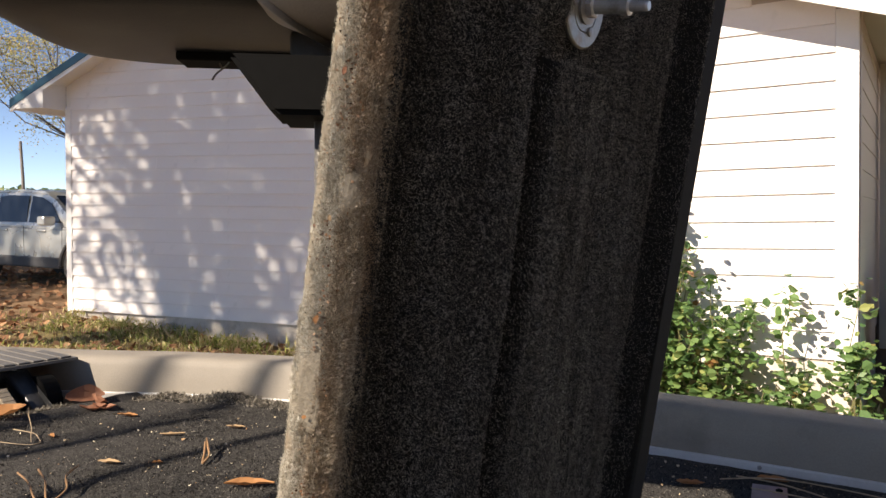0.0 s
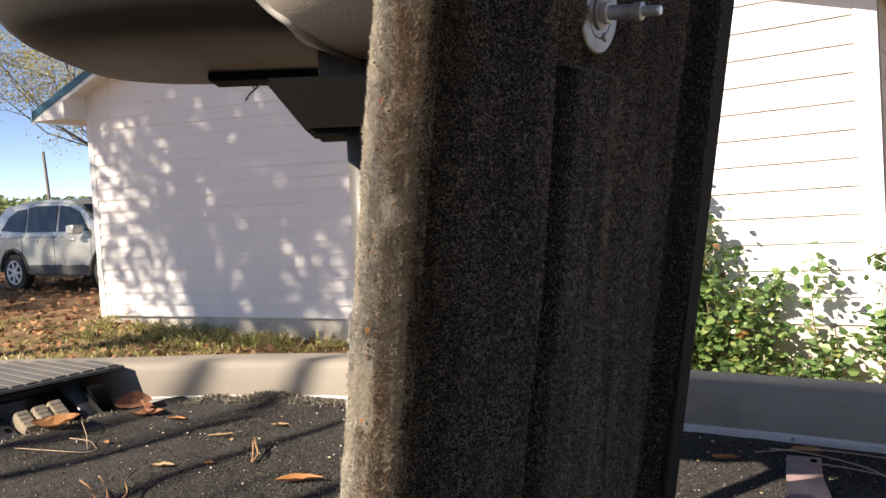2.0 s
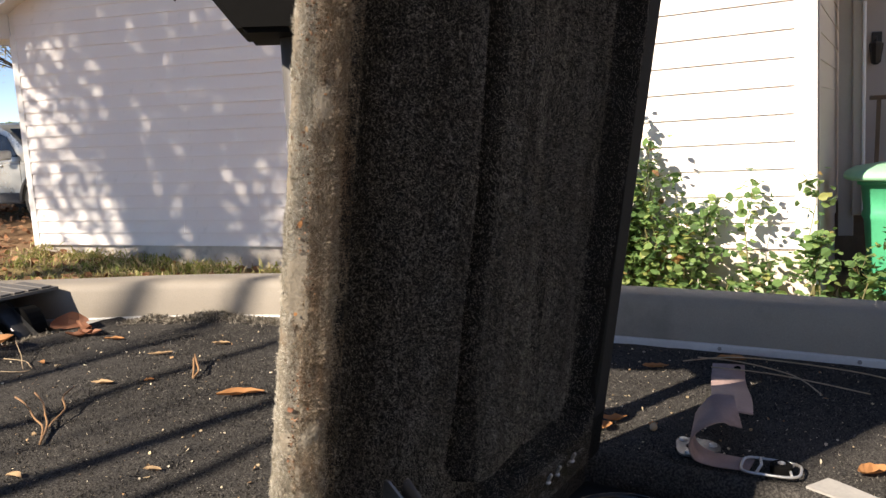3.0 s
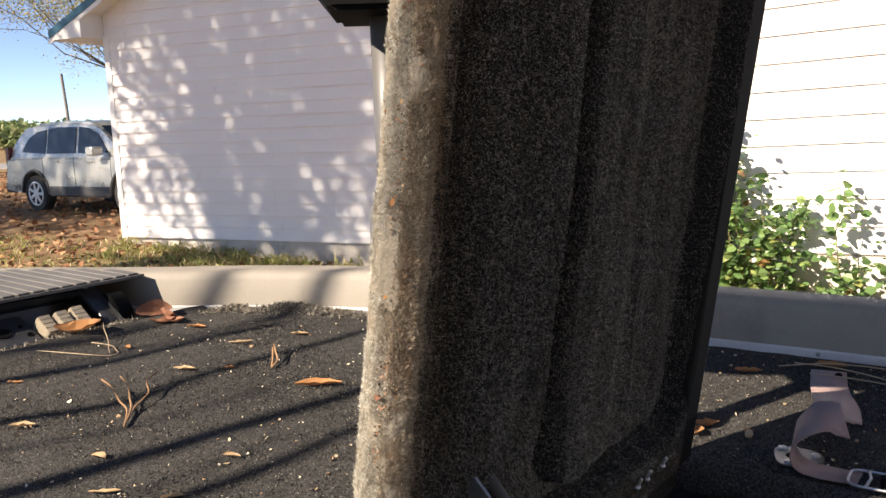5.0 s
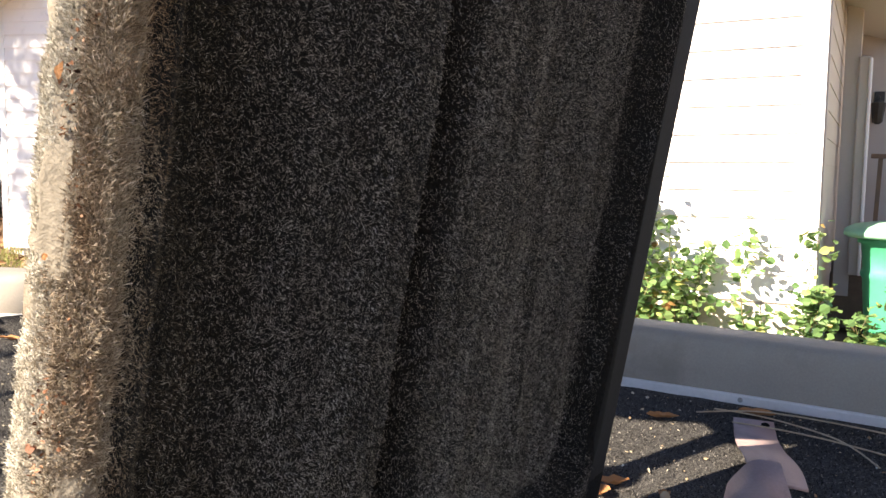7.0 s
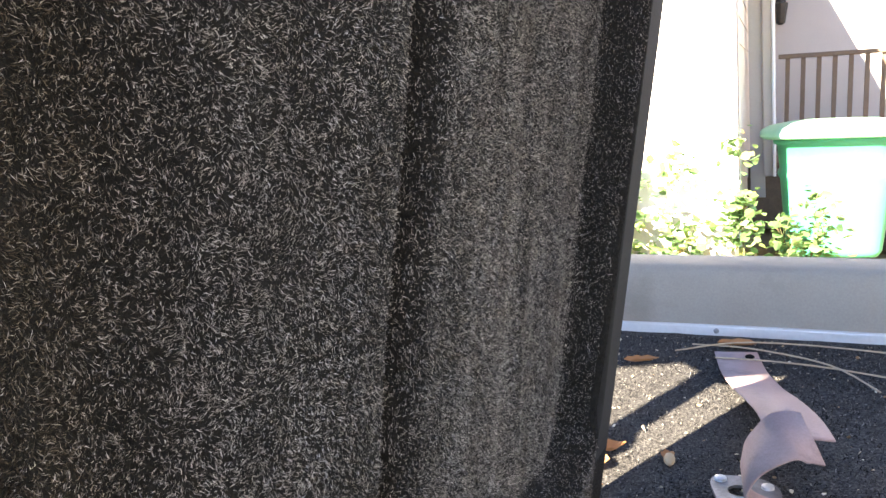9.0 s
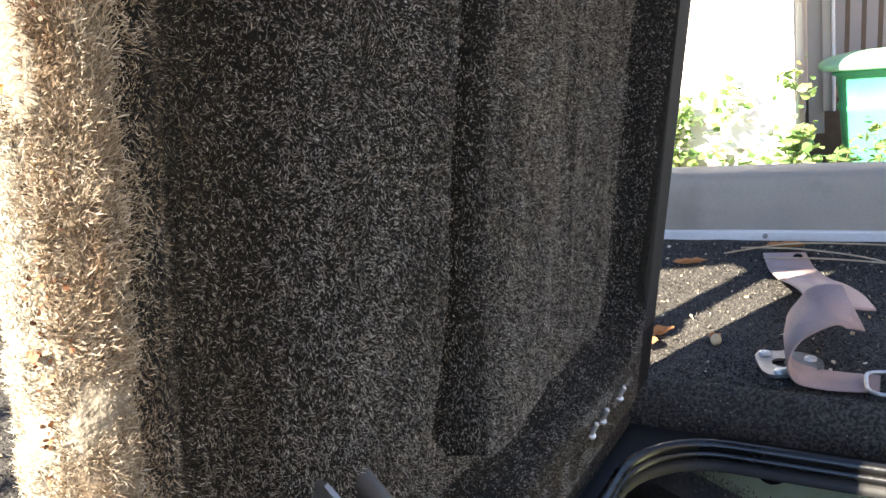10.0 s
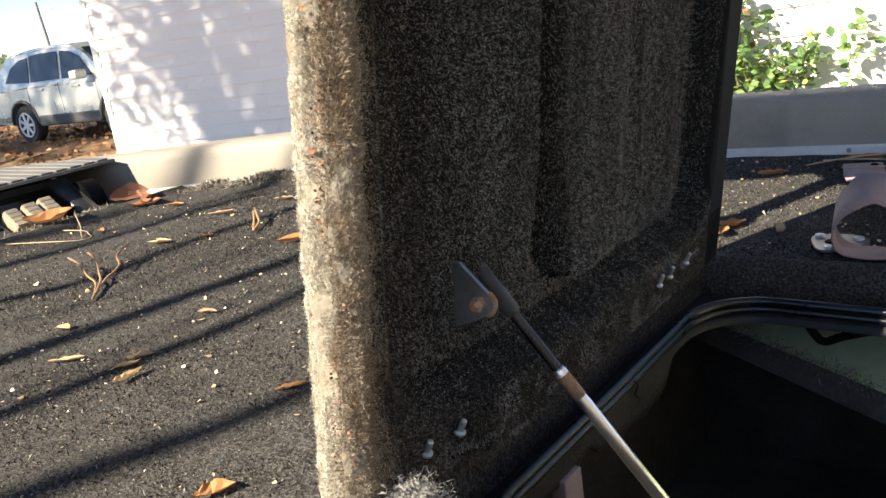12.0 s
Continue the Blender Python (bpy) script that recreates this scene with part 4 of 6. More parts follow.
# ---------------- shrubs by the bright wall ----------------
def build_shrub(base, height, spread, leaves, leaf, seed, stems, label):
    rng = np.random.default_rng(seed)
    plant = empty("shrub", base)
    bm, pts = bmesh.new(), []
    for _ in range(stems):
        a = rng.uniform(0, 2 * math.pi)
        rr = spread * math.sqrt(rng.uniform(0, 1))
        top = np.array([math.cos(a) * rr, math.sin(a) * rr * 0.6, height * rng.uniform(0.55, 1.0) * (1 - 0.35 * rr / spread)])
        lp = limb_pts((top[0] * 0.4, top[1] * 0.4, -0.03), top, rng, 0.04, 7)
        tube(bm, lp, [0.007, 0.006, 0.006, 0.005, 0.004, 0.003, 0.002], 5)
        k = max(4, leaves // stems)
        t = rng.uniform(0.12, 1.02, k) ** 0.8 * 6
        j = np.clip(t.astype(int), 0, 5)
        lpn = np.array([list(p) for p in lp])
        c = lpn[j] + (lpn[j + 1] - lpn[j]) * (t - j)[:, None]
        w = (0.05 + 0.075 * (1 - t / 6.2))[:, None]
        pts.append(c + rng.normal(size=(k, 3)) * w * np.array([1, 1, 0.6]))
    part("stem_cluster", bm, M_STEM, plant)
    v, f = leaf_cards(np.concatenate(pts), leaf, rng, 0.35)
    raw("foliage", v, f, M_LEAF, plant, kind="stuff")
    return tagged(plant, label, "shrub", "shrubs along the sunlit wall")


wd = Vector((0.922, -0.388, 0))
wc = Vector((2.413, 5.98, GROUND_Z)) + Vector((-0.388, -0.922, 0)) * 0.27
for i, (t, h, sp, n, st, lab) in enumerate(((-2.6, 2.45, 0.42, 1300, 16, "tall bushy green shrub"), (-2.05, 2.4, 0.40, 1450, 18, "tall bushy green shrub"), (-1.6, 2.2, 0.34, 1200, 16, "tall leafy green shrub"), (-1.2, 1.9, 0.28, 950, 13, "leafy green shrub with a few red leaves"),
                                            (-0.88, 1.4, 0.26, 560, 9, "low green shrub"), (-0.345, 1.60, 0.03, 75, 1, "single tall leafy shoot"), (-0.36, 0.62, 0.24, 170, 7, "low straggling green shrub"), (0.04, 1.32, 0.10, 200, 4, "upright green shrub by the corner"), (0.42, 0.85, 0.2, 240, 6, "low yellow-green shrub by the bin"))):
    b = wc + wd * t
    build_shrub((b.x, b.y, GROUND_Z), h, sp, int(n * 1.45), 0.066, 40 + i, st, lab + " growing by the wall")


# ---------------- boat: hull, gunwale, deck ----------------
HOLE_W = (-0.185, 0.43)       # the hatch opening, across and along the boat
HOLE_S = (-0.53, 0.30)
BOW_EDGE = 1.665


def rim_path():
    far = smooth_path([bp(s, half_beam(s)) for s in (-2.6, -1.6, -0.8, 0.0, 0.44, 0.85, 1.25, 1.55, 1.78, 2.15, 2.42, 2.5)], 8)
    near = smooth_path([bp(s, -half_beam(s)) for s in (2.5, 2.42, 2.15, 1.78, 1.55, 1.25, 0.85, 0.44, 0.0, -0.8, -1.6, -2.6)], 8)
    return far, near


def build_boat():
    boat = empty("boat", (0, 0, 0))
    far, near = rim_path()
    path = far + near[1:]
    prof = [(0.0, -0.03), (0.0, 0.0), (0.006, 0.042), (0.013, 0.078), (0.018, 0.091), (0.026, 0.0975), (0.040, 0.100), (0.12, 0.097), (0.148, 0.091), (0.162, 0.08), (0.166, 0.06), (0.15, 0.03), (0.12, -0.10), (0.02, -0.45), (-0.25, -0.72)]
    bm = bmesh.new()
    sweep(bm, path, [(-o, h) for o, h in prof])
    bmesh.ops.recalc_face_normals(bm, faces=bm.faces)
    part("gunwale", bm, M_GEL, boat, "taupe fibreglass gunwale and hull side", True)
    # aluminium strip along the foot of the gunwale
    bm = bmesh.new()
    sweep(bm, [p for p in path], [(-o, h) for o, h in ((-0.0042, 0.000), (-0.004, 0.0130), (-0.0032, 0.0145), (-0.001, 0.0155), (0.004, 0.0155))])
    bmesh.ops.recalc_face_normals(bm, faces=bm.faces)
    part("trim_strip", bm, M_ALU, boat, "aluminium angle strip")
    d = 0.0
    for i in range(1, len(far)):
        d += (far[i] - far[i - 1]).length
        if d > 0.2:
            d = 0.0
            tangent = (far[i] - far[i - 1]).normalized()
            inward = Vector((0, 0, 1)).cross(tangent) * 1.0
            c = far[i] + inward * 0.0035 + Vector((0, 0, 0.0075))
            part("screw", lathe([(0.0042, 0.0), (0.0042, 0.0012), (0.0025, 0.0022)], 10, Matrix.Translation(c) @ inward.to_track_quat("Z", "Y").to_matrix().to_4x4()), M_DULL, boat)
    part("keel", boxed((-2.0, -0.25, -0.80), (2.2, 0.25, -0.70), 0.05, Matrix(((FWD.x, ACR.x, 0, AX0.x), (FWD.y, ACR.y, 0, AX0.y), (0, 0, 1, 0), (0, 0, 0, 1)))), M_GEL, boat)
    part("trailer_bunk", boxed((-2.0, -0.6, GROUND_Z), (1.6, -0.4, -0.70), 0.01, Matrix(((FWD.x, ACR.x, 0, AX0.x), (FWD.y, ACR.y, 0, AX0.y), (0, 0, 1, 0), (0, 0, 0, 1)))), M_CLAD, boat)
    part("trailer_bunk", boxed((-2.0, 0.4, GROUND_Z), (1.6, 0.6, -0.70), 0.01, Matrix(((FWD.x, ACR.x, 0, AX0.x), (FWD.y, ACR.y, 0, AX0.y), (0, 0, 1, 0), (0, 0, 0, 1)))), M_CLAD, boat)

    part("transom", boxed((-2.62, -1.12, -0.72), (-2.57, 1.12, 0.095), 0.02, Matrix(((FWD.x, ACR.x, 0, AX0.x), (FWD.y, ACR.y, 0, AX0.y), (0, 0, 1, 0), (0, 0, 0, 1)))), M_GEL, boat)

    # deck carpet with the hatch opening
    verts, faces, index = [], [], {}

    def vert(s, w):
        key = (round(s, 4), round(w, 4))
        if key not in index:
            p = bp(s, w)
            edge = half_beam(s) - abs(w)
            z = 0.0035 * noise.noise(p * 3.0) + 0.0015 * noise.noise(p * 22.0)
            if w > 0 and edge < 0.06 and 0.9 < s < 1.70:
                z += 0.022 * (math.exp(-((s - 1.40) / 0.11) ** 2) + 0.5 * math.exp(-((s - 1.545) / 0.04) ** 2)) * (0.8 + 0.4 * noise.noise(p * 14.0)) * math.exp(-((edge - 0.025) / 0.02) ** 2)
            if s > BOW_EDGE - 0.05:
                z += 0.020 * math.sin(math.pi * min(1.0, (s - BOW_EDGE + 0.05) / 0.06))
            index[key] = len(verts)
            verts.append((p.x, p.y, p.z + z))
        return index[key]
    srows = sorted(set([round(float(x), 4) for x in np.linspace(-2.6, BOW_EDGE, 130)] + list(HOLE_S)))
    fr = np.linspace(0, 1, 44)
    for s0, s1 in zip(srows, srows[1:]):
        inside = s0 >= HOLE_S[0] - 1e-6 and s1 <= HOLE_S[1] + 1e-6
        for lo, hi in (((-1, HOLE_W[0]), (HOLE_W[1], 1)) if inside else ((-1, HOLE_W[0]), (HOLE_W[0], HOLE_W[1]), (HOLE_W[1], 1))):
            for k in range(len(fr) - 1):
                q = []
                for s, f in ((s0, fr[k]), (s0, fr[k + 1]), (s1, fr[k + 1]), (s1, fr[k])):
                    a = -half_beam(s) + 0.001 if lo == -1 else lo
                    b = half_beam(s) - 0.001 if hi == 1 else hi
                    q.append(vert(s, a + (b - a) * float(f)))
                faces.append(tuple(q))
    # rolled edge down into the gutter
    raw("deck_carpet", verts, faces, M_DECK, boat, "black worn deck carpet with pale grit", smooth=True)
    wp = [(HOLE_S[0], HOLE_W[0]), (HOLE_S[1], HOLE_W[0]), (HOLE_S[1], HOLE_W[1]), (HOLE_S[0], HOLE_W[1]), (HOLE_S[0], HOLE_W[0])]
    bm = bmesh.new()
    for (s0, w0), (s1, w1) in zip(wp, wp[1:]):
        a, b = bp(s0, w0), bp(s1, w1)
        ins = (bp(-0.1, 0.12) - (a + b) / 2)
        t = (b - a).normalized()
        ins = (ins - t * ins.dot(t)).normalized()
        rows = []
        for off, z in ((-0.004, 0.003), (0.004, 0.0025), (0.010, -0.004), (0.012, -0.015), (0.012, -0.05)):
            rows.append([bm.verts.new(a + (b - a) * k / 30 + ins * off + Vector((0, 0, z))) for k in range(31)])
        for r0, r1 in zip(rows, rows[1:]):
            for k in range(30):
                bm.faces.new((r0[k], r0[k + 1], r1[k + 1], r1[k]))
    bmesh.ops.recalc_face_normals(bm, faces=bm.faces)
    part("rolled_carpet_edge", bm, M_DECK, boat, smooth=True)

    # gutter floor and gasket
    gs, gw, r = (-0.46, 0.258), (-0.125, 0.366), 0.075
    loop = []
    for (cs, cw), a0 in (((gs[1] - r, gw[1] - r), 0), ((gs[0] + r, gw[1] - r), 90), ((gs[0] + r, gw[0] + r), 180), ((gs[1] - r, gw[0] + r), 270)):
        for k in range(9):
            t = radians(a0 + k * 11.25)
            s, w = cs + r * math.cos(t), cw + r * math.sin(t)
            loop.append((s, w))
    outer = []
    for s, w in loop:
        cs, cw = (gs[0] + gs[1]) / 2, (gw[0] + gw[1]) / 2
        k = max(abs(s - cs) / ((HOLE_S[1] - HOLE_S[0]) / 2), abs(w - cw) / ((HOLE_W[1] - HOLE_W[0]) / 2))
        outer.append((min(HOLE_S[1], max(HOLE_S[0], cs + (s - cs) / k)), min(HOLE_W[1], max(HOLE_W[0], cw + (w - cw) / k))))
    bm = bmesh.new()
    ro = [bm.verts.new(bp(s, w, -0.044)) for s, w in outer]
    ri = [bm.verts.new(bp(s, w, -0.040)) for s, w in loop]
    rd = [bm.verts.new(bp(s, w, -0.050)) for s, w in loop]
    n = len(loop)
    for k in range(n):
        j = (k + 1) % n
        bm.faces.new((ro[k], ro[j], ri[j], ri[k])), bm.faces.new((ri[k], ri[j], rd[j], rd[k]))
    bmesh.ops.recalc_face_normals(bm, faces=bm.faces)
    part("hatch_gutter", bm, M_GUTTER, boat, "black gutter round the hatch", True)
    bm = bmesh.new()
    ring = [bp(s, w, -0.024) for s, w in loop]
    tube(bm, ring + ring[:2], 0.0050, 12, False)
    low = [bp(s, w, -0.033) for s, w in loop]
    tube(bm, low + low[:2], 0.0045, 10, False)
    part("gasket", bm, M_RUBBER, boat, "black rubber gasket", True)
    rng = np.random.default_rng(72)
    for k in range(26):
        w = rng.choice([0.20, 0.205, 0.16, 0.09, 0.26, 0.0]) + rng.normal() * 0.02
        s = 0.258 + rng.uniform(0.010, 0.020)
        part("paint_fleck", boxed((-0.0025 * rng.uniform(0.5, 2.2), -0.0012, -0.0408), (0.0025, 0.0012, -0.0398), 0.0, Matrix.Translation(bp(s, w)) @ pose(0, 0, 0, 0, 0, rng.uniform(40, 80))), M_SEED, boat)
    # carpet skirt hanging below the hinge side of the gasket
    drop = ((-0.12, 0.022), (0.03, 0.027), (0.075, 0.022), (0.085, 0.034), (0.15, 0.044), (0.19, 0.046), (0.232, 0.042), (0.252, 0.022), (0.262, 0.006))
    bm, rows, m = bmesh.new(), [], 60
    for f in (0.0, 0.3, 0.65, 1.0, 0.97):
        row = []
        for k in range(m):
            w = -0.12 + 0.382 * k / (m - 1)
            depth = np.interp(w, [a for a, _ in drop], [b for _, b in drop]) + 0.003 * noise.noise(Vector((w * 90, 2, 0))) * f
            row.append(bm.verts.new(bp(gs[1] - 0.003 + 0.004 * f + (0.004 if f == 0.97 else 0) + 0.002 * noise.noise(Vector((w * 30, f * 3, 0))), w, -0.036 - float(depth) * f)))
        rows.append(row)
    for r0, r1 in zip(rows, rows[1:]):
        for k in range(m - 1):
            bm.faces.new((r0[k], r0[k + 1], r1[k + 1], r1[k]))
    part("carpet_skirt", bm, M_SKIRT, boat, "torn dark flange hanging under the gasket", True)
    crack = [bp(gs[1] - 0.0075, 0.150, -0.027), bp(gs[1] - 0.0075, 0.156, -0.036), bp(gs[1] - 0.0065, 0.151, -0.042), bp(gs[1] - 0.0055, 0.163, -0.053)]
    part("loose_thread", tube(bmesh.new(), smooth_path(crack, 3), 0.0009, 6), M_BLACKPL, boat, "black thread hanging from the gasket")
    part("wooden_block", boxed((0.253, 0.018, -0.125), (0.268, 0.046, -0.058), 0.002, Matrix(((FWD.x, ACR.x, 0, AX0.x), (FWD.y, ACR.y, 0, AX0.y), (0, 0, 1, 0), (0, 0, 0, 1)))), M_STRAP, boat, "pinkish brown block under the gasket")

    # the hold under the hatch
    bm = bmesh.new()
    B = lambda s, w, z: bm.verts.new(bp(s, w, z))
    s0, s1, w0, w1, zt, zb = -0.62, 0.45, -0.45, 0.62, -0.06, -0.5
    c = [B(s0, w0, zt), B(s1, w0, zt), B(s1, w1 + 0.2, zt), B(s0, w1 + 0.2, zt), B(s0, w0, zb), B(s1, w0, zb), B(s1, w1 + 0.2, zb), B(s0, w1 + 0.2, zb)]
    for q in ((4, 5, 6, 7), (0, 1, 5, 4), (1, 2, 6, 5), (2, 3, 7, 6), (3, 0, 4, 7)):
        bm.faces.new([c[i] for i in q])
    bmesh.ops.recalc_face_normals(bm, faces=bm.faces)
    part("hold", bm, M_HOLD, boat, "dark carpeted storage hold")
    bm = bmesh.new()
    q = [B2 for B2 in (bp(0.44, 0.625, -0.15), bp(-0.60, 0.04, -0.15), bp(-0.60, 0.50, -0.055), bp(0.44, 0.76, -0.055))]
    bm.faces.new([bm.verts.new(p) for p in q])
    part("hull_liner", bm, M_INNER, boat, "pale green inner hull side")
    bm = bmesh.new()
    q = [bp(0.44, 0.625, -0.146), bp(-0.60, 0.04, -0.146), bp(-0.60, 0.025, -0.172), bp(0.44, 0.605, -0.172)]
    bm.faces.new([bm.verts.new(p) for p in q])
    part("liner_edge", bm, M_HOLD, boat)
    rng = np.random.default_rng(71)
    t = rng.uniform(0, 1, 7000)[:, None]
    p = np.array(bp(0.44, 0.625, -0.148)) * (1 - t) + np.array(bp(-0.60, 0.04, -0.148)) * t + rng.normal(size=(7000, 3)) * 0.006
    v, f = strands(p, np.tile(np.array([0.1, -0.3, 0.9]), (7000, 1)), 0.005, 0.0005, 0.9, rng)
    raw("liner_fuzz", v, f, M_FUZZ, boat, kind="stuff")
    bm = bmesh.new()
    tube(bm, smooth_path([bp(0.190, 0.47, -0.075), bp(0.177, 0.478, -0.105), bp(0.166, 0.482, -0.117), bp(0.145, 0.484, -0.108), bp(0.10, 0.484, -0.092)], 4), 0.005, 8)
    part("bracket", bm, M_BLACKPL, boat, "dark bent bracket inside the hold")

    # ribbed bow plate
    BM = Matrix(((FWD.x, ACR.x, 0, AX0.x), (FWD.y, ACR.y, 0, AX0.y), (0, 0, 1, 0), (0, 0, 0, 1)))
    bm = bmesh.new()
    step = 0.034
    w = -0.52
    while w < 0.53:
        s_end = 1.75
        for s in np.arange(1.75, 2.5, 0.02):
            if half_beam(float(s)) + 0.05 > abs(w) + 0.01:
                s_end = float(s)
        if s_end > 1.78:
            part("rib", boxed((1.764, w, 0.1015), (s_end, w + step - 0.007, 0.1060), 0.002, BM), M_PLATE, boat)
        w += step
    bm.free()
    bm = bmesh.new()
    outl = [(1.757, -0.54), (1.757, 0.54)] + [(s, half_beam(s) + 0.045) for s in (1.85, 2.0, 2.15, 2.3, 2.42, 2.5)] + [(s, -half_beam(s) - 0.045) for s in (2.5, 2.42, 2.3, 2.15, 2.0, 1.85)]
    top = [bm.verts.new(bp(s, w, 0.101)) for s, w in outl]
    bot = [bm.verts.new(bp(s, w, 0.094)) for s, w in outl]
    bm.faces.new(top), bm.faces.new(bot[::-1])
    for i in range(len(outl)):
        j = (i + 1) % len(outl)
        bm.faces.new((top[j], top[i], bot[i], bot[j]))
    bmesh.ops.recalc_face_normals(bm, faces=bm.faces)
    part("bow_panel", bm, M_PLATE, boat, "grey ribbed non-slip bow plate")
    tagged(boat, "old taupe bass boat with black carpeted deck on a trailer", "boat")
    return boat


BOAT = build_boat()
BOATM = Matrix(((FWD.x, ACR.x, 0, AX0.x), (FWD.y, ACR.y, 0, AX0.y), (0, 0, 1, 0), (0, 0, 0, 1)))


# ---------------- foot-pedal tray at the bow ----------------
def build_pedal_tray():
    tray = empty("pedal_tray", (0, 0, 0))
    bm = bmesh.new()
    prof = [(1.645, 0.004), (1.675, 0.002), (1.69, -0.014), (1.82, -0.018), (1.86, -0.004), (1.87, 0.045), (1.80, 0.068), (1.79, 0.084)]
    rows = [[bm.verts.new(bp(s, w, z)) for s, z in prof] for w in (-0.42, -0.2, 0.0, 0.2, 0.36, 0.425)]
    for r0, r1 in zip(rows, rows[1:]):
        for k in range(len(prof) - 1):
            bm.faces.new((r0[k], r0[k + 1], r1[k + 1], r1[k]))
    bm.faces.new(rows[-1])
    part("tray", bm, M_TUB, tray, "black moulded plastic tray")
    PM = BOATM @ pose(1.735, 0.14, 0.026, 0, -20, 0)
    part("pedal", boxed((-0.062, -0.10, -0.008), (0.062, 0.095, 0.006), 0.005, PM), M_TUB, tray, "black pedal plate")
    for i, (s, w, z) in enumerate(((1.712, 0.262, 0.026), (1.708, 0.300, 0.030), (1.712, 0.338, 0.033))):
        tr = Matrix.Translation(bp(s, w, z)) @ pose(0, 0, 0, 0, 0, math.degrees(math.atan2(FWD.y, FWD.x)) + 4) @ pose(0, 0, 0, 0, -36, 0)
        bm = boxed((-0.030, -0.0172, -0.026), (0.030, 0.0172, 0.014), 0.007, tr)
        for k in range(4):
            box(bm, (-0.025 + k * 0.0135, -0.0135, 0.012), (-0.0135 + k * 0.0135, 0.0135, 0.0150), 0.0008, tr)
        part("tread_block", bm, M_TREAD, tray, "dusty tan ribbed rubber tread")
    for s, w, r in ((-0.005, 0.03, 0.016), (-0.03, 0.08, 0.006), (0.01, 0.075, 0.004)):
        part("hole_rim", lathe([(r * 1.25, 0.0), (r * 1.25, 0.003), (r, 0.0035), (r * 0.9, 0.001)], 20, PM @ pose(s, w, 0.0055)), M_BLACKPL, tray)
    bm = bmesh.new()
    arm = smooth_path([(1.90, 0.40, 0.070), (1.82, 0.405, 0.079), (1.785, 0.41, 0.074), (1.745, 0.415, 0.045), (1.69, 0.42, 0.004)], 5)
    rings = []
    for s, w, z in arm:
        rings.append([bm.verts.new(bp(s + ds, w + dw, z + dz)) for ds, dw, dz in ((0, -0.026, -0.002), (0.004, -0.021, 0.007), (0.004, 0.021, 0.007), (0, 0.026, -0.002), (0.014, 0.024, -0.016), (0.014, -0.024, -0.016))])
    for r0, r1 in zip(rings, rings[1:]):
        for k in range(6):
            bm.faces.new((r0[k], r0[(k + 1) % 6], r1[(k + 1) % 6], r1[k]))
    bm.faces.new(rings[0]), bm.faces.new(rings[-1][::-1])
    bmesh.ops.recalc_face_normals(bm, faces=bm.faces)
    part("side_arm", bm, M_TUB, tray, "glossy black side arm", True)
    part("screw", lathe([(0.006, 0), (0.006, 0.002), (0.003, 0.004)], 12, Matrix.Translation(bp(1.80, 0.405, 0.084))), M_STEEL, tray)
    bm = bmesh.new()
    rows = []
    for w in (0.428, 0.464):
        rows.append([bm.verts.new(bp(1.748 + 0.058 * math.cos(t), w, 0.002 + 0.070 * math.sin(t))) for t in np.linspace(0, math.pi, 14)])
    for k in range(13):
        bm.faces.new((rows[0][k], rows[0][k + 1], rows[1][k + 1], rows[1][k]))
    bm.faces.new(rows[1]), bm.faces.new(rows[0][::-1])
    part("end_cap", bm, M_BLACKPL, tray, "rounded black end cap")
    tagged(tray, "black pedal tray with tan tread blocks under the bow plate", "tray")


build_pedal_tray()


# ---------------- the open hatch lid ----------------
LO = Vector((0.5147, 1.2597, 0.002))
LEAN = radians(7.1)
LU = ACR.copy()
LN0 = -FWD
LN = LN0 * math.cos(LEAN) - Vector((0, 0, 1)) * math.sin(LEAN)
LV = LN0 * math.sin(LEAN) + Vector((0, 0, 1)) * math.cos(LEAN)
LID_H, U_NEAR, THICK = 0.86, -0.570, 0.063


def lid_near(v):
    return U_NEAR + 0.045 * v


def lid_far(v):
    return 0.027 + 0.065 * v


def round_rect(u, v, u0, u1, v0, v1, r):
    du, dv = np.abs(u - (u0 + u1) / 2) - (u1 - u0) / 2 + r, np.abs(v - (v0 + v1) / 2) - (v1 - v0) / 2 + r
    return np.hypot(np.maximum(du, 0), np.maximum(dv, 0)) + np.minimum(np.maximum(du, dv), 0) - r


def sstep(a, b, x):
    t = np.clip((x - a) / (b - a), 0, 1)
    return t * t * (3 - 2 * t)


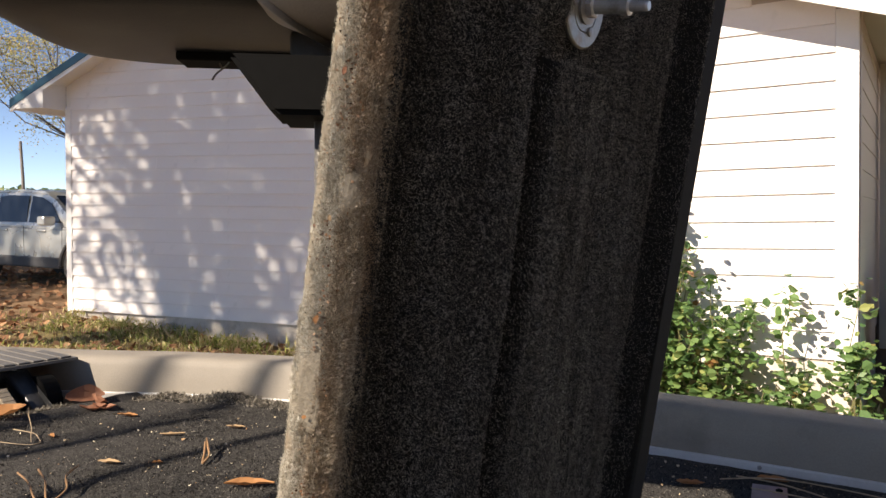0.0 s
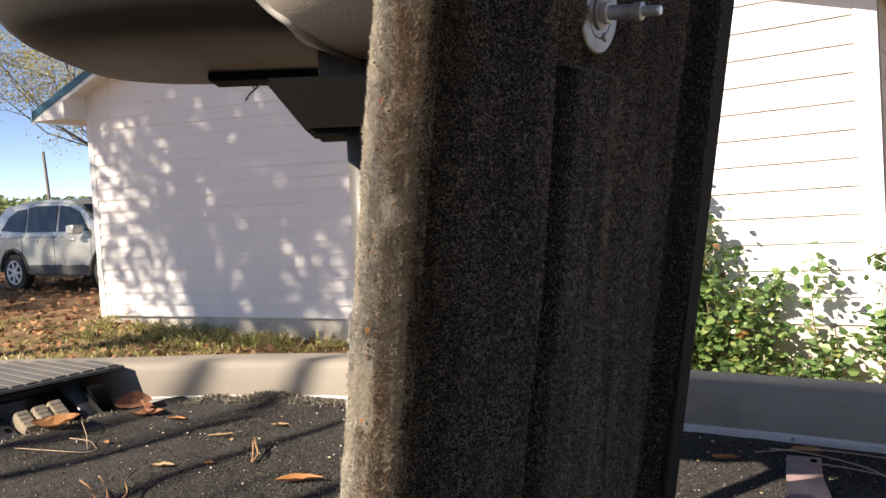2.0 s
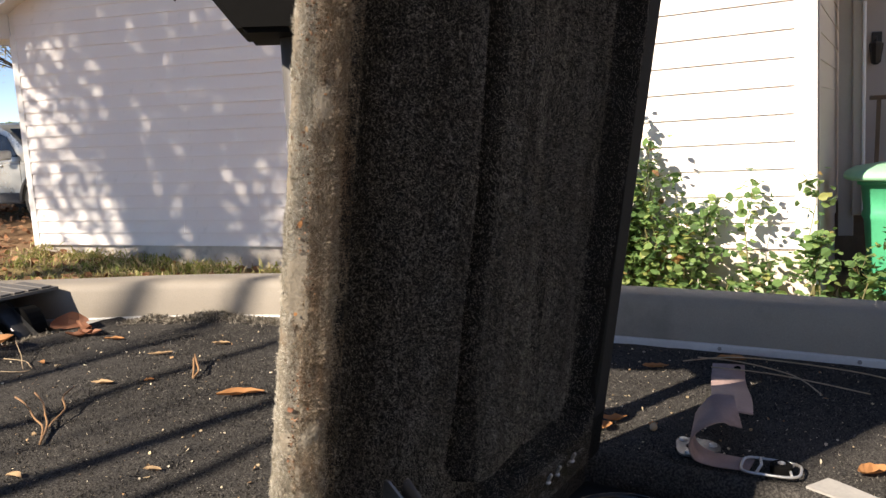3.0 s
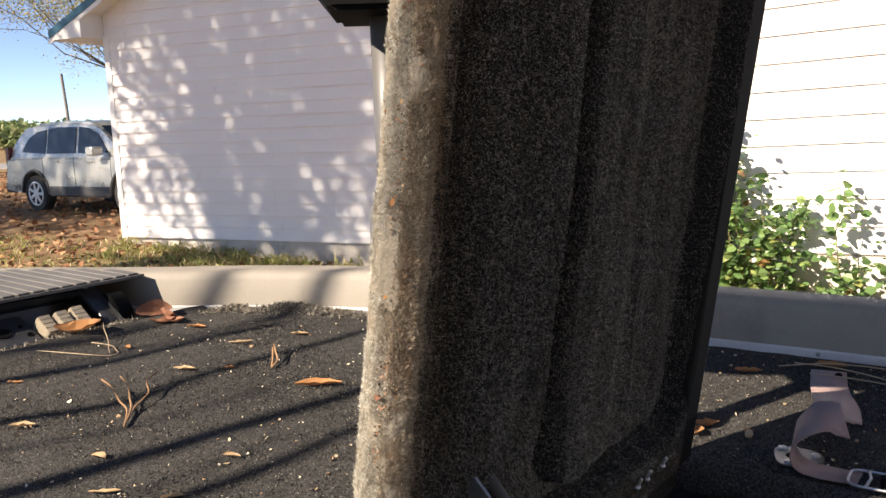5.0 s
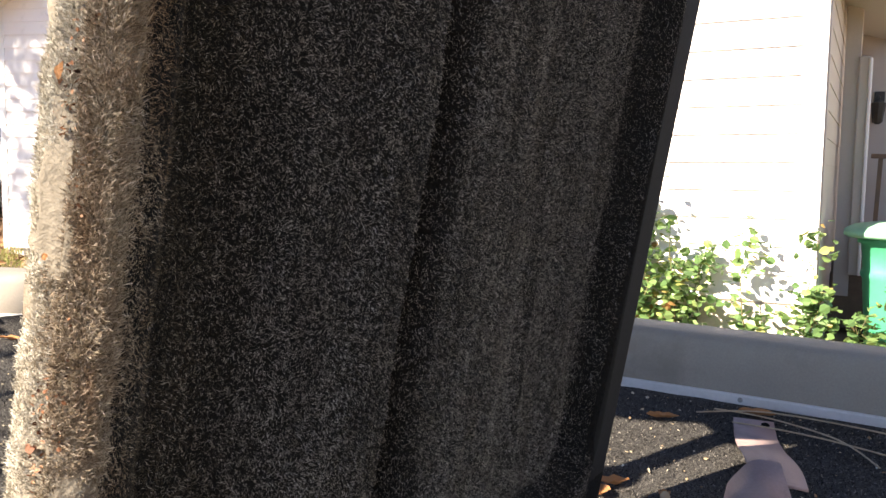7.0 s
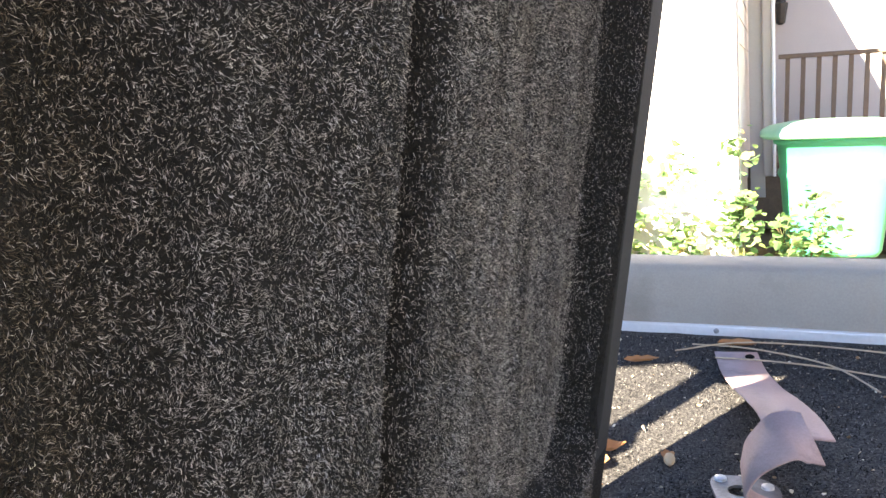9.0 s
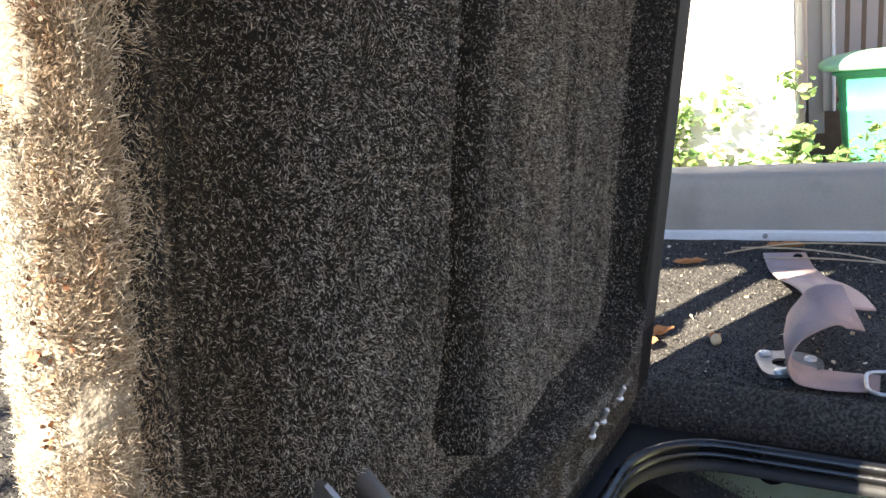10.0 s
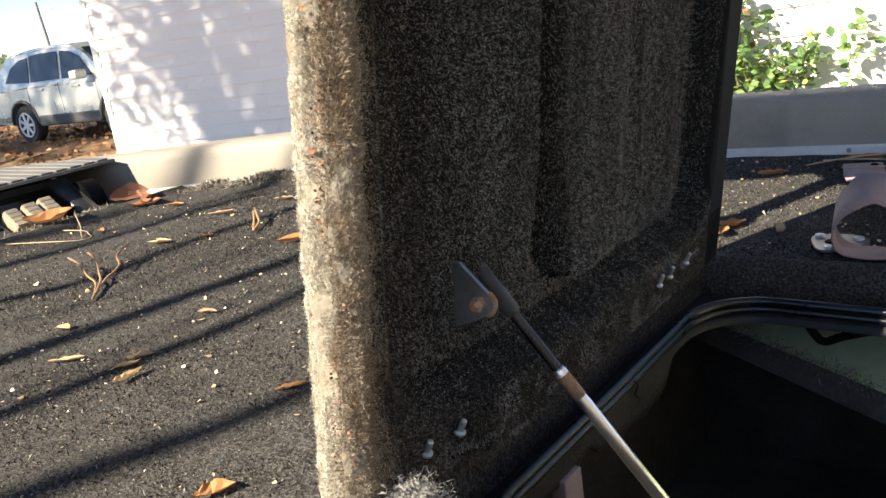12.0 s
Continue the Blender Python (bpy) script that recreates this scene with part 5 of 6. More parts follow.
def lid_height(u, v):
    """How far the inner side stands out at u, v: rim, sunk field, and a raised rib."""
    u, v = np.asarray(u, float), np.asarray(v, float)
    un = u - 0.045 * v
    field = sstep(0.004, -0.020, round_rect(un, v, U_NEAR + 0.030, -0.008, 0.052, LID_H - 0.05, 0.060))
    line = -0.352 - 0.010 * sstep(0.42, 0.25, v) + 0.014 * sstep(0.24, 0.09, v)
    d = u - line
    h = -0.032 * field - 0.018 * (1 - field) * sstep(0.13, 0.085, un - U_NEAR)
    # the near field swells out towards the crease
    h += 0.021 * field * sstep(-0.15, -0.012, d) * (d < 0.0) * sstep(0.08, 0.23, v)
    h += 0.021 * field * (1 - sstep(0.0, 0.17, d)) * (d >= 0.0) * sstep(0.60, 0.66, v)
    rib = sstep(0.0004, -0.0016, round_rect(d, v, 0.0, -0.138 + 0.350, 0.088, 0.610, 0.055))
    h += rib * (-0.021 + 0.043 * sstep(0.0, 0.040, d) - 0.015 * sstep(0.075, 0.20, d))
    # past the rib the field sinks deeper, sloping away
    h -= 0.002 * field * (1 - rib) * sstep(-0.140, -0.040, u) * sstep(0.66, 0.60, v)
    # beside the near rim the field lies deepest
    h -= 0.014 * field * sstep(0.20, 0.05, un - U_NEAR)
    h += 0.0014 * np.sin(58 * u + 7 * v) * field * (d < 0)
    return h + 0.0010 * np.sin(85 * u + 5 * v) * field


def lp3(u, v, h):
    u, v, h = np.asarray(u, float)[..., None], np.asarray(v, float)[..., None], np.asarray(h, float)[..., None]
    return np.array(LO) + np.array(LU) * u + np.array(LV) * v + np.array(LN) * h


def build_lid():
    lid = empty("hatch_lid", LO)
    off = np.array(LO)
    nu, nv = 460, 170
    vv = np.linspace(0, LID_H, nv)
    V = np.repeat(vv[:, None], nu, 1)
    T = np.repeat(np.linspace(0, 1, nu)[None, :], nv, 0)
    U = (lid_near(V) + 0.012) + T * (lid_far(V) - (lid_near(V) + 0.012))
    P = lp3(U, V, lid_height(U, V)) - off
    verts = P.reshape(-1, 3).tolist()
    faces = [(j * nu + i, j * nu + i + 1, (j + 1) * nu + i + 1, (j + 1) * nu + i) for j in range(nv - 1) for i in range(nu - 1)]
    # far side, foot, top and back
    k0 = len(verts)
    B = lp3(lid_far(vv) - 0.095, vv, np.full(nv, -THICK)) - off
    N = lp3(lid_near(vv) + 0.014, vv, np.full(nv, -THICK)) - off
    verts += B.tolist() + N.tolist()
    for j in range(nv - 1):
        a, b = j * nu + nu - 1, (j + 1) * nu + nu - 1
        faces.append((a, k0 + j, k0 + j + 1, b))
        faces.append((k0 + j, k0 + nv + j, k0 + nv + j + 1, k0 + j + 1))
    faces.append(tuple(range(nu)) + (k0, k0 + nv))
    faces.append(tuple(range((nv - 1) * nu, nv * nu)) + (k0 + nv - 1, k0 + 2 * nv - 1))
    ob = raw("panel", verts, faces, M_LID, lid, "dark grey carpeted inner side with a raised rib", smooth=True)
    # far lip left smooth, its black also standing for shade inside the rim
    ob.data.materials.append(M_LIP)
    cut = int(nu * (1 - 0.040 / 0.6))
    slots = [1 if 12 * (nu - 1) <= k < (nv - 1) * (nu - 1) and k % (nu - 1) >= cut else 0 for k in range(len(faces))]
    ob.data.polygons.foreach_set("material_index", slots)
    # wrapped near end
    prof = [(0.014, -0.0175), (0.006, -0.0195), (0.001, -0.0245), (-0.003, -0.029), (0.0025, -0.0355), (-0.003, -0.044), (-0.001, -0.055), (0.006, -0.061), (0.014, -0.063)]
    verts, faces = [], []
    m = 140
    for j in range(m):
        v = LID_H * j / (m - 1)
        for u, h in prof:
            w = 0.0050 * noise.noise(Vector((v * 16, h * 60, 3))) + 0.0045 * noise.noise(Vector((v * 60, h * 110, 5)))
            q = lp3(lid_near(v) + u - w, v, h + 0.4 * w) - off
            verts.append(q.tolist())
    k = len(prof)
    for j in range(m - 1):
        for i in range(k - 1):
            faces.append((j * k + i, j * k + i + 1, (j + 1) * k + i + 1, (j + 1) * k + i))
    raw("wrapped_end", verts, faces, M_EDGEBASE, lid, "sun-bleached tan carpet wrapped round the end", smooth=True)
    # pile of the inner side, in tufts that lie their own way
    rng = np.random.default_rng(8)
    n = 780000
    v = 0.80 * rng.uniform(0.0, 1.0, n) ** 1.25
    u = lid_near(v) + 0.010 + rng.uniform(0, 1, n) ** 1.1 * (lid_far(v) - lid_near(v) - 0.052)
    h = lid_height(u, v)
    e = 0.002
    nrm = np.array(LN) - np.array(LU) * ((lid_height(u + e, v) - lid_height(u - e, v)) / (2 * e))[:, None] - np.array(LV) * ((lid_height(u, v + e) - lid_height(u, v - e)) / (2 * e))[:, None]
    nrm /= np.linalg.norm(nrm, axis=1)[:, None]
    ang = 7.0 * grid_noise(u / 0.006, v / 0.009, 1) + rng.normal(size=n) * 0.7
    way = np.array(LU) * np.sin(ang)[:, None] + np.array(LV) * np.cos(ang)[:, None]
    vt = wool(lp3(u, v, h) - off, way + nrm * 0.75, nrm, 0.0027, 0.00029, 1.0, rng)
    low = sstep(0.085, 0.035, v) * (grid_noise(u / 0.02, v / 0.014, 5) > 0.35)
    # faded brown rim pile; its dark spread also stands for shade beside the rim
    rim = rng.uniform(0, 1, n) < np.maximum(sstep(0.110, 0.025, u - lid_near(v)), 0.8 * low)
    # straw tone carried past the corner, also standing for grazing sun on it
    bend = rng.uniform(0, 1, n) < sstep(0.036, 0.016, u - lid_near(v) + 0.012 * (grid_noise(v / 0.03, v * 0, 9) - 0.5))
    for nm, pick, mat, lab in (("carpet_pile", ~rim & ~bend, M_PILE, "grey carpet pile"), ("rim_pile", rim & ~bend, M_RIMPILE, "faded brown carpet pile, partly standing for shade at the rim"), ("bend_pile", bend, M_CORNERPILE, "straw-brown carpet pile beside the corner, paled for grazing sun")):
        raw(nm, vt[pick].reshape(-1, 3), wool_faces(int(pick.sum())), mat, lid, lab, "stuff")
    # pile of the bleached end: long yarn brushed upwards, browner and shaggier at the corner
    n = 200000
    v = rng.uniform(0, 0.80, n)
    t = rng.uniform(0, len(prof) - 1.001, n)
    i = t.astype(int)
    pr = np.array(prof)
    q = pr[i] + (pr[i + 1] - pr[i]) * (t - i)[:, None]
    dq = pr[i + 1] - pr[i]
    nn = np.column_stack([dq[:, 1], -dq[:, 0]])
    nn /= np.linalg.norm(nn, axis=1)[:, None]
    nrm = np.array(LU) * nn[:, :1] + np.array(LN) * nn[:, 1:]
    across = np.cross(nrm, np.array(LV))
    ang = 2.4 * (grid_noise(q[:, 1] / 0.005, v / 0.012, 2) - 0.5) + rng.normal(size=n) * 0.5
    tuft = grid_noise(q[:, 1] / 0.007, v / 0.011, 3)
    corner = rng.uniform(0, 1, n) < sstep(-0.041, -0.026, q[:, 1] + 0.012 * (grid_noise(v / 0.04, v * 0, 4) - 0.5))
    way = np.array(LV) * np.cos(ang)[:, None] + across * np.sin(ang)[:, None] + nrm * (0.10 + 0.30 * tuft + 0.2 * corner)[:, None] + np.array(LN) * (0.4 * corner)[:, None]
    size = 0.0034 * (0.6 + 0.8 * tuft) * (1 + 0.35 * corner)
    vt = wool(lp3(lid_near(v) + q[:, 0] - 0.0012 * tuft, v, q[:, 1]) - off, way, nrm, size, 0.00034, 0.6, rng)
    for nm, pick, mat, lab in (("bleached_pile", ~corner, M_EDGE, "sun-bleached straw-grey carpet pile"), ("corner_pile", corner, M_CORNERPILE, "shaggy brown carpet pile on the corner")):
        raw(nm, vt[pick].reshape(-1, 3), wool_faces(int(pick.sum())), mat, lid, lab, "stuff")

    # leaf crumbs caught in the bleached end
    n = 1500
    v = rng.uniform(0.05, 0.78, n)
    hh = rng.normal(-0.037, 0.009, n).clip(-0.052, -0.022)
    keep = grid_noise(v / 0.03, hh / 0.012, 6) > 0.50 + 0.25 * (v < 0.22)
    v, hh, n = v[keep], hh[keep], int(keep.sum())
    pts = lp3(lid_near(v) - 0.005, v, hh) - off
    vt, f = leaf_cards(pts + np.array(LU) * 0.002, 0.0021, rng, 0.9)
    raw("leaf_crumb_layer", vt, f, M_CRUMB, lid, "orange and brown leaf crumbs", "stuff")
    for nm, p, sz, turn, mat in (("leaf_fragment", (0.251, 0.762, 0.2585), 0.009, 20, M_REDLEAF), ("leaf_fragment", (0.272, 0.753, 0.402), 0.010, 70, M_DRYLEAF), ("leaf_fragment", (0.295, 0.738, 0.563), 0.009, 50, M_REDLEAF), ("leaf_fragment", (0.262, 0.757, 0.335), 0.006, 10, M_DRYLEAF), ("leaf_fragment", (0.283, 0.746, 0.47), 0.007, 120, M_TANLEAF)):
        part(nm, leaf_shape(sz * 0.7, sz * 0.45, 0.1, int(turn)), mat, lid, "scrap of dry leaf caught in the pile").matrix_basis = Matrix.Translation(Vector(p) - LO + LU * 0.002) @ (-LU).to_track_quat("Z", "Y").to_matrix().to_4x4() @ pose(0, 0, 0, 0, 0, turn) @ Matrix.Diagonal((1, 1, 0.35, 1))
    # hinge rivets along the foot
    for u in (-0.504, -0.470, -0.146, -0.120, -0.075):
        c = Vector(lp3(u, 0.026, float(lid_height(u, 0.026))).tolist()) - LO
        part("rivet", lathe([(0.0048, 0.0), (0.0048, 0.0018), (0.0024, 0.0025), (0.0023, 0.0125), (0.0013, 0.0135)], 10, Matrix.Translation(c) @ (LN * 0.5 + LV * 1.2).to_track_quat("Z", "Y").to_matrix().to_4x4()), M_STEEL, lid, "bright steel rivet stub")
    # striker bolt with its round plate
    u, v = -0.262, 0.664
    rot = LN.to_track_quat("Z", "Y").to_matrix().to_4x4()
    c = Vector(lp3(u, v, -0.021).tolist()) - LO
    m4 = Matrix.Translation(c) @ rot
    part("washer", lathe([(0.038, 0.0), (0.038, 0.0022), (0.0365, 0.0035), (0.024, 0.0035), (0.0232, 0.0024), (0.0222, 0.0035), (0.012, 0.0035)], 40, m4), M_DULL, lid, "large dull zinc washer")
    part("nut", lathe([(0.011, 0.0035), (0.011, 0.0125), (0.009, 0.0135)], 6, m4), M_STEEL, lid)
    part("flange", lathe([(0.016, 0.0035), (0.016, 0.006), (0.012, 0.007)], 24, m4), M_DULL, lid)
    part("bolt", lathe([(0.0072, 0.0125), (0.0072, 0.038), (0.0085, 0.039), (0.0085, 0.046), (0.005, 0.047), (0.005, 0.062), (0.004, 0.064)], 16, m4), M_STEEL, lid, "shiny striker bolt")
    for a in (60, 180, 300):
        part("screw", lathe([(0.0045, 0.0035), (0.004, 0.0055), (0.002, 0.006)], 10, m4 @ pose(0.024 * math.cos(radians(a)), 0.024 * math.sin(radians(a)), 0)), M_DULL, lid)
    # strut tab with its rusty nut
    bm = bmesh.new()
    u0 = -0.452
    outl = [(-0.027, 0.151), (-0.022, 0.151), (0.002, 0.133), (0.0065, 0.128), (0.006, 0.121), (0.001, 0.116), (-0.027, 0.100)]
    f0 = [bm.verts.new(Vector(lp3(u0, v, h).tolist()) - LO) for h, v in outl]
    f1 = [bm.verts.new(Vector(lp3(u0 + 0.003, v, h).tolist()) - LO) for h, v in outl]
    bm.faces.new(f0), bm.faces.new(f1[::-1])
    for i in range(len(outl)):
        j = (i + 1) % len(outl)
        bm.faces.new((f0[j], f0[i], f1[i], f1[j]))
    bmesh.ops.recalc_face_normals(bm, faces=bm.faces)
    part("strut_tab", bm, M_DULL, lid, "dull steel tab with a rusty lip")
    lip = [Vector(lp3(u0 + 0.0015, v, h).tolist()) - LO for h, v in outl[2:6]]
    part("rusty_lip", tube(bmesh.new(), smooth_path(lip, 4), 0.0021, 8), M_RUST, lid)
    rotu = (-LU).to_track_quat("Z", "Y").to_matrix().to_4x4()
    c = Vector(lp3(u0, 0.1245, -0.005).tolist()) - LO
    part("nut", lathe([(0.0058, 0.0), (0.0058, 0.005), (0.004, 0.0065), (0.0032, 0.009)], 6, Matrix.Translation(c) @ rotu), M_RUST, lid, "rusted nut")
    tagged(lid, "open hatch lid with worn grey carpet and bleached edge", "hatch lid")


build_lid()


def build_strut():
    strut = empty("gas_strut", (0, 0, 0))
    a = Vector((0.3135, 0.902, 0.130))
    b = Vector((0.557, 0.853, -0.246))
    d = (b - a).normalized()
    bm = tube(bmesh.new(), [a - d * 0.012, a - d * 0.009, a + d * 0.034, a + d * 0.038], [0.0055, 0.0072, 0.0072, 0.005], 14)
    part("socket", bm, M_CLAD, strut, "black plastic ball socket", True)
    bm = tube(bmesh.new(), [a + d * 0.03, a + d * 0.06, a + d * 0.092], 0.0044, 16)
    part("rod", bm, M_BLACKROD, strut, "black rod")
    bm = tube(bmesh.new(), [a + d * 0.090, a + d * 0.092, a + d * 0.096, b], [0.0044, 0.0049, 0.0054, 0.0054], 20)
    part("tube", bm, M_ROD, strut, "polished tube with a rusty shoulder", True)
    bm = tube(bmesh.new(), [a + d * 0.0965, a + d * 0.104, a + d * 0.118], [0.00545, 0.00560, 0.00545], 20, False)
    part("rust_band", bm, M_RUST, strut, "orange rust-stained shoulder", True)
    tagged(strut, "gas strut propping the lid up from the hold", "gas strut")


build_strut()


# ---------------- strap with its clips on the deck ----------------
def build_strap():
    strap = empty("deck_strap", (0.64, 1.32, 0.0))
    o = Vector((0.64, 1.32, 0))

    def ribbon(pts, width, thick, sides, taper=1.0):
        pts = smooth_path(pts, 7)
        n = len(pts)
        bm = bmesh.new()
        rings = []
        for i, p in enumerate(pts):
            t = i / (n - 1) * (len(sides) - 1)
            k = min(int(t), len(sides) - 2)
            s = (Vector(sides[k]).lerp(Vector(sides[k + 1]), t - k)).normalized()
            d = (pts[min(i + 1, n - 1)] - pts[max(i - 1, 0)]).normalized()
            s = (s - d * s.dot(d)).normalized()
            u = s.cross(d).normalized()
            wide = width * (1 + (taper - 1) * max(0.0, i / (n - 1) - 0.5) * 2)
            rings.append([bm.verts.new(p - o + s * wide * a + u * thick * b) for a, b in ((-0.5, -0.5), (0.5, -0.5), (0.5, 0.5), (-0.5, 0.5))])
        for r0, r1 in zip(rings, rings[1:]):
            for k in range(4):
                bm.faces.new((r0[k], r0[(k + 1) % 4], r1[(k + 1) % 4], r1[k]))
        bm.faces.new(rings[0][::-1]), bm.faces.new(rings[-1])
        bmesh.ops.recalc_face_normals(bm, faces=bm.faces)
        return bm
    pts = [(0.799, 1.672, 0.004), (0.791, 1.64, 0.004), (0.776, 1.58, 0.008), (0.757, 1.495, 0.022), (0.738, 1.41, 0.043), (0.720, 1.33, 0.059), (0.704, 1.268, 0.0655)]
    loop_pts = [(0.711, 1.262, 0.0670), (0.697, 1.260, 0.0705), (0.679, 1.257, 0.070), (0.657, 1.256, 0.054), (0.6495, 1.258, 0.032), (0.657, 1.258, 0.012), (0.674, 1.253, 0.0045), (0.698, 1.242, 0.0035), (0.722, 1.230, 0.005)]
    rt, bk = Vector((0.954, -0.30, 0.0)), Vector((-0.30, -0.954, 0.0))
    mixed = lambda a, b, z: tuple(rt * a + bk * b + Vector((0, 0, z)))
    sides = [mixed(1, 0, 0)] * 4 + [mixed(1, 0, -0.03), mixed(1, 0, -0.06), mixed(1, 0, -0.06)]
    loop_sides = [mixed(0, 1, -0.42), mixed(0, 1, -0.42), mixed(0, 1, -0.36), mixed(0, 1, -0.22), mixed(0, 1, -0.10), mixed(0, 1, -0.02), mixed(0, 1, 0), mixed(0, 1, 0), mixed(0, 1, 0)]
    part("tail", ribbon([(0.787, 1.178, 0.005), (0.805, 1.150, 0.007), (0.835, 1.112, 0.006), (0.88, 1.07, 0.005)], 0.040, 0.003, [(0.6, 0.8, 0), (0.6, 0.8, 0)]), M_PIPING, strap, "short pale grey strap tail")
    part("webbing", ribbon(pts, 0.056, 0.0020, sides), M_STRAP, strap, "faded pinkish-grey webbing", True)
    part("looped_webbing", ribbon(loop_pts, 0.056, 0.0020, loop_sides, 0.62), M_STRAP, strap, "folded-over end in a loose loop", True)
    part("rivet", lathe([(0.006, 0.0), (0.006, 0.002), (0.003, 0.004)], 14, Matrix.Translation(Vector((0.808, 1.645, 0.005)) - o)), M_BLACKPL, strap)
    # clip plate with a hole and screws
    m = Matrix.Translation(Vector((0.666, 1.292, 0.002)) - o) @ pose(0, 0, 0, 0, 0, -8)
    bm = bmesh.new()
    ring = np.linspace(0, 2 * math.pi, 33)[:-1]
    outer = [(0.030 * math.copysign(abs(math.cos(t)) ** 0.6, math.cos(t)), 0.029 * (1 - 0.35 * math.cos(t)) * math.copysign(abs(math.sin(t)) ** 0.7, math.sin(t))) for t in ring]
    inner = [(0.011 * math.cos(t) - 0.006, 0.011 * math.sin(t)) for t in ring]
    lv = [[bm.verts.new(m @ Vector((x, y, z))) for x, y in loop] for loop, z in ((outer, 0.0), (outer, 0.003), (inner, 0.003), (inner, 0.0))]
    for r0, r1 in zip(lv, lv[1:]):
        for k in range(32):
            bm.faces.new((r0[k], r0[(k + 1) % 32], r1[(k + 1) % 32], r1[k]))
    part("clip_plate", bm, M_CLIP, strap, "dull steel clip plate")
    for x, y in ((-0.019, 0.022), (-0.014, -0.024), (0.020, 0.005)):
        part("screw", lathe([(0.0060, 0.003), (0.0055, 0.0055), (0.0025, 0.0065)], 12, m @ pose(x, y, 0)), M_STEEL, strap)
    # buckle at the near end
    m = Matrix.Translation(Vector((0.742, 1.214, 0.005)) - o) @ pose(0, 0, 0, 0, 0, -22)
    bm = bmesh.new()
    loop = [m @ Vector((0.036 * math.copysign(abs(math.cos(t)) ** 0.5, math.cos(t)), 0.025 * (1 - 0.12 * math.cos(t)) * math.copysign(abs(math.sin(t)) ** 0.5, math.sin(t)), 0.004)) for t in np.linspace(0, 2 * math.pi, 41)]
    tube(bm, loop, 0.0019, 8, False)
    tube(bm, [m @ Vector((0.027, -0.022, 0.004)), m @ Vector((0.022, 0.0, 0.006)), m @ Vector((0.027, 0.022, 0.004))], 0.0018, 8)
    tube(bm, [m @ Vector((-0.016, -0.026, 0.004)), m @ Vector((-0.012, 0.0, 0.006)), m @ Vector((-0.016, 0.026, 0.004))], 0.0020, 8)
    part("buckle", bm, M_STEEL, strap, "bright steel buckle frame", True)
    part("button", lathe([(0.014, 0.0), (0.014, 0.010), (0.011, 0.012), (0.006, 0.012), (0.005, 0.009)], 20, m @ pose(0.012, 0.0, 0.0)), M_BLACKPL, strap, "black snap button")
    part("stud", lathe([(0.005, 0.009), (0.005, 0.013), (0.003, 0.014)], 14, m @ pose(0.012, 0.0, 0.0)), M_STEEL, strap)
    tagged(strap, "faded pinkish webbing strap with steel clips on the deck", "strap")


build_strap()


# ---------------- folded fishing seat on its post ----------------
def superbody(center, rx, ry, z0, z1, top=0.55, low=0.6, pw=0.7, seg=48, rings=18, turn=0.0):
    """A padded cushion: rounded in plan and in section."""
    bm = bmesh.new()
    rr = []
    for i in range(rings + 1):
        a = -math.pi / 2 + math.pi * i / rings
        k = abs(math.cos(a)) ** (low if a < 0 else top)
        z = (z0 + z1) / 2 + (z1 - z0) / 2 * math.copysign(abs(math.sin(a)) ** 0.9, math.sin(a))
        ring = []
        for j in range(seg):
            t = 2 * math.pi * j / seg
            c, s = math.cos(t), math.sin(t)
            ring.append(bm.verts.new((rx * max(k, 0.02) * math.copysign(abs(c) ** pw, c), ry * max(k, 0.02) * math.copysign(abs(s) ** pw, s), z)))
        rr.append(ring)
    for r0, r1 in zip(rr, rr[1:]):
        for j in range(seg):
            bm.faces.new((r0[j], r0[(j + 1) % seg], r1[(j + 1) % seg], r1[j]))
    bm.faces.new(rr[0][::-1]), bm.faces.new(rr[-1])
    bmesh.ops.transform(bm, matrix=pose(*center, 0, 0, turn), verts=bm.verts)
    return bm


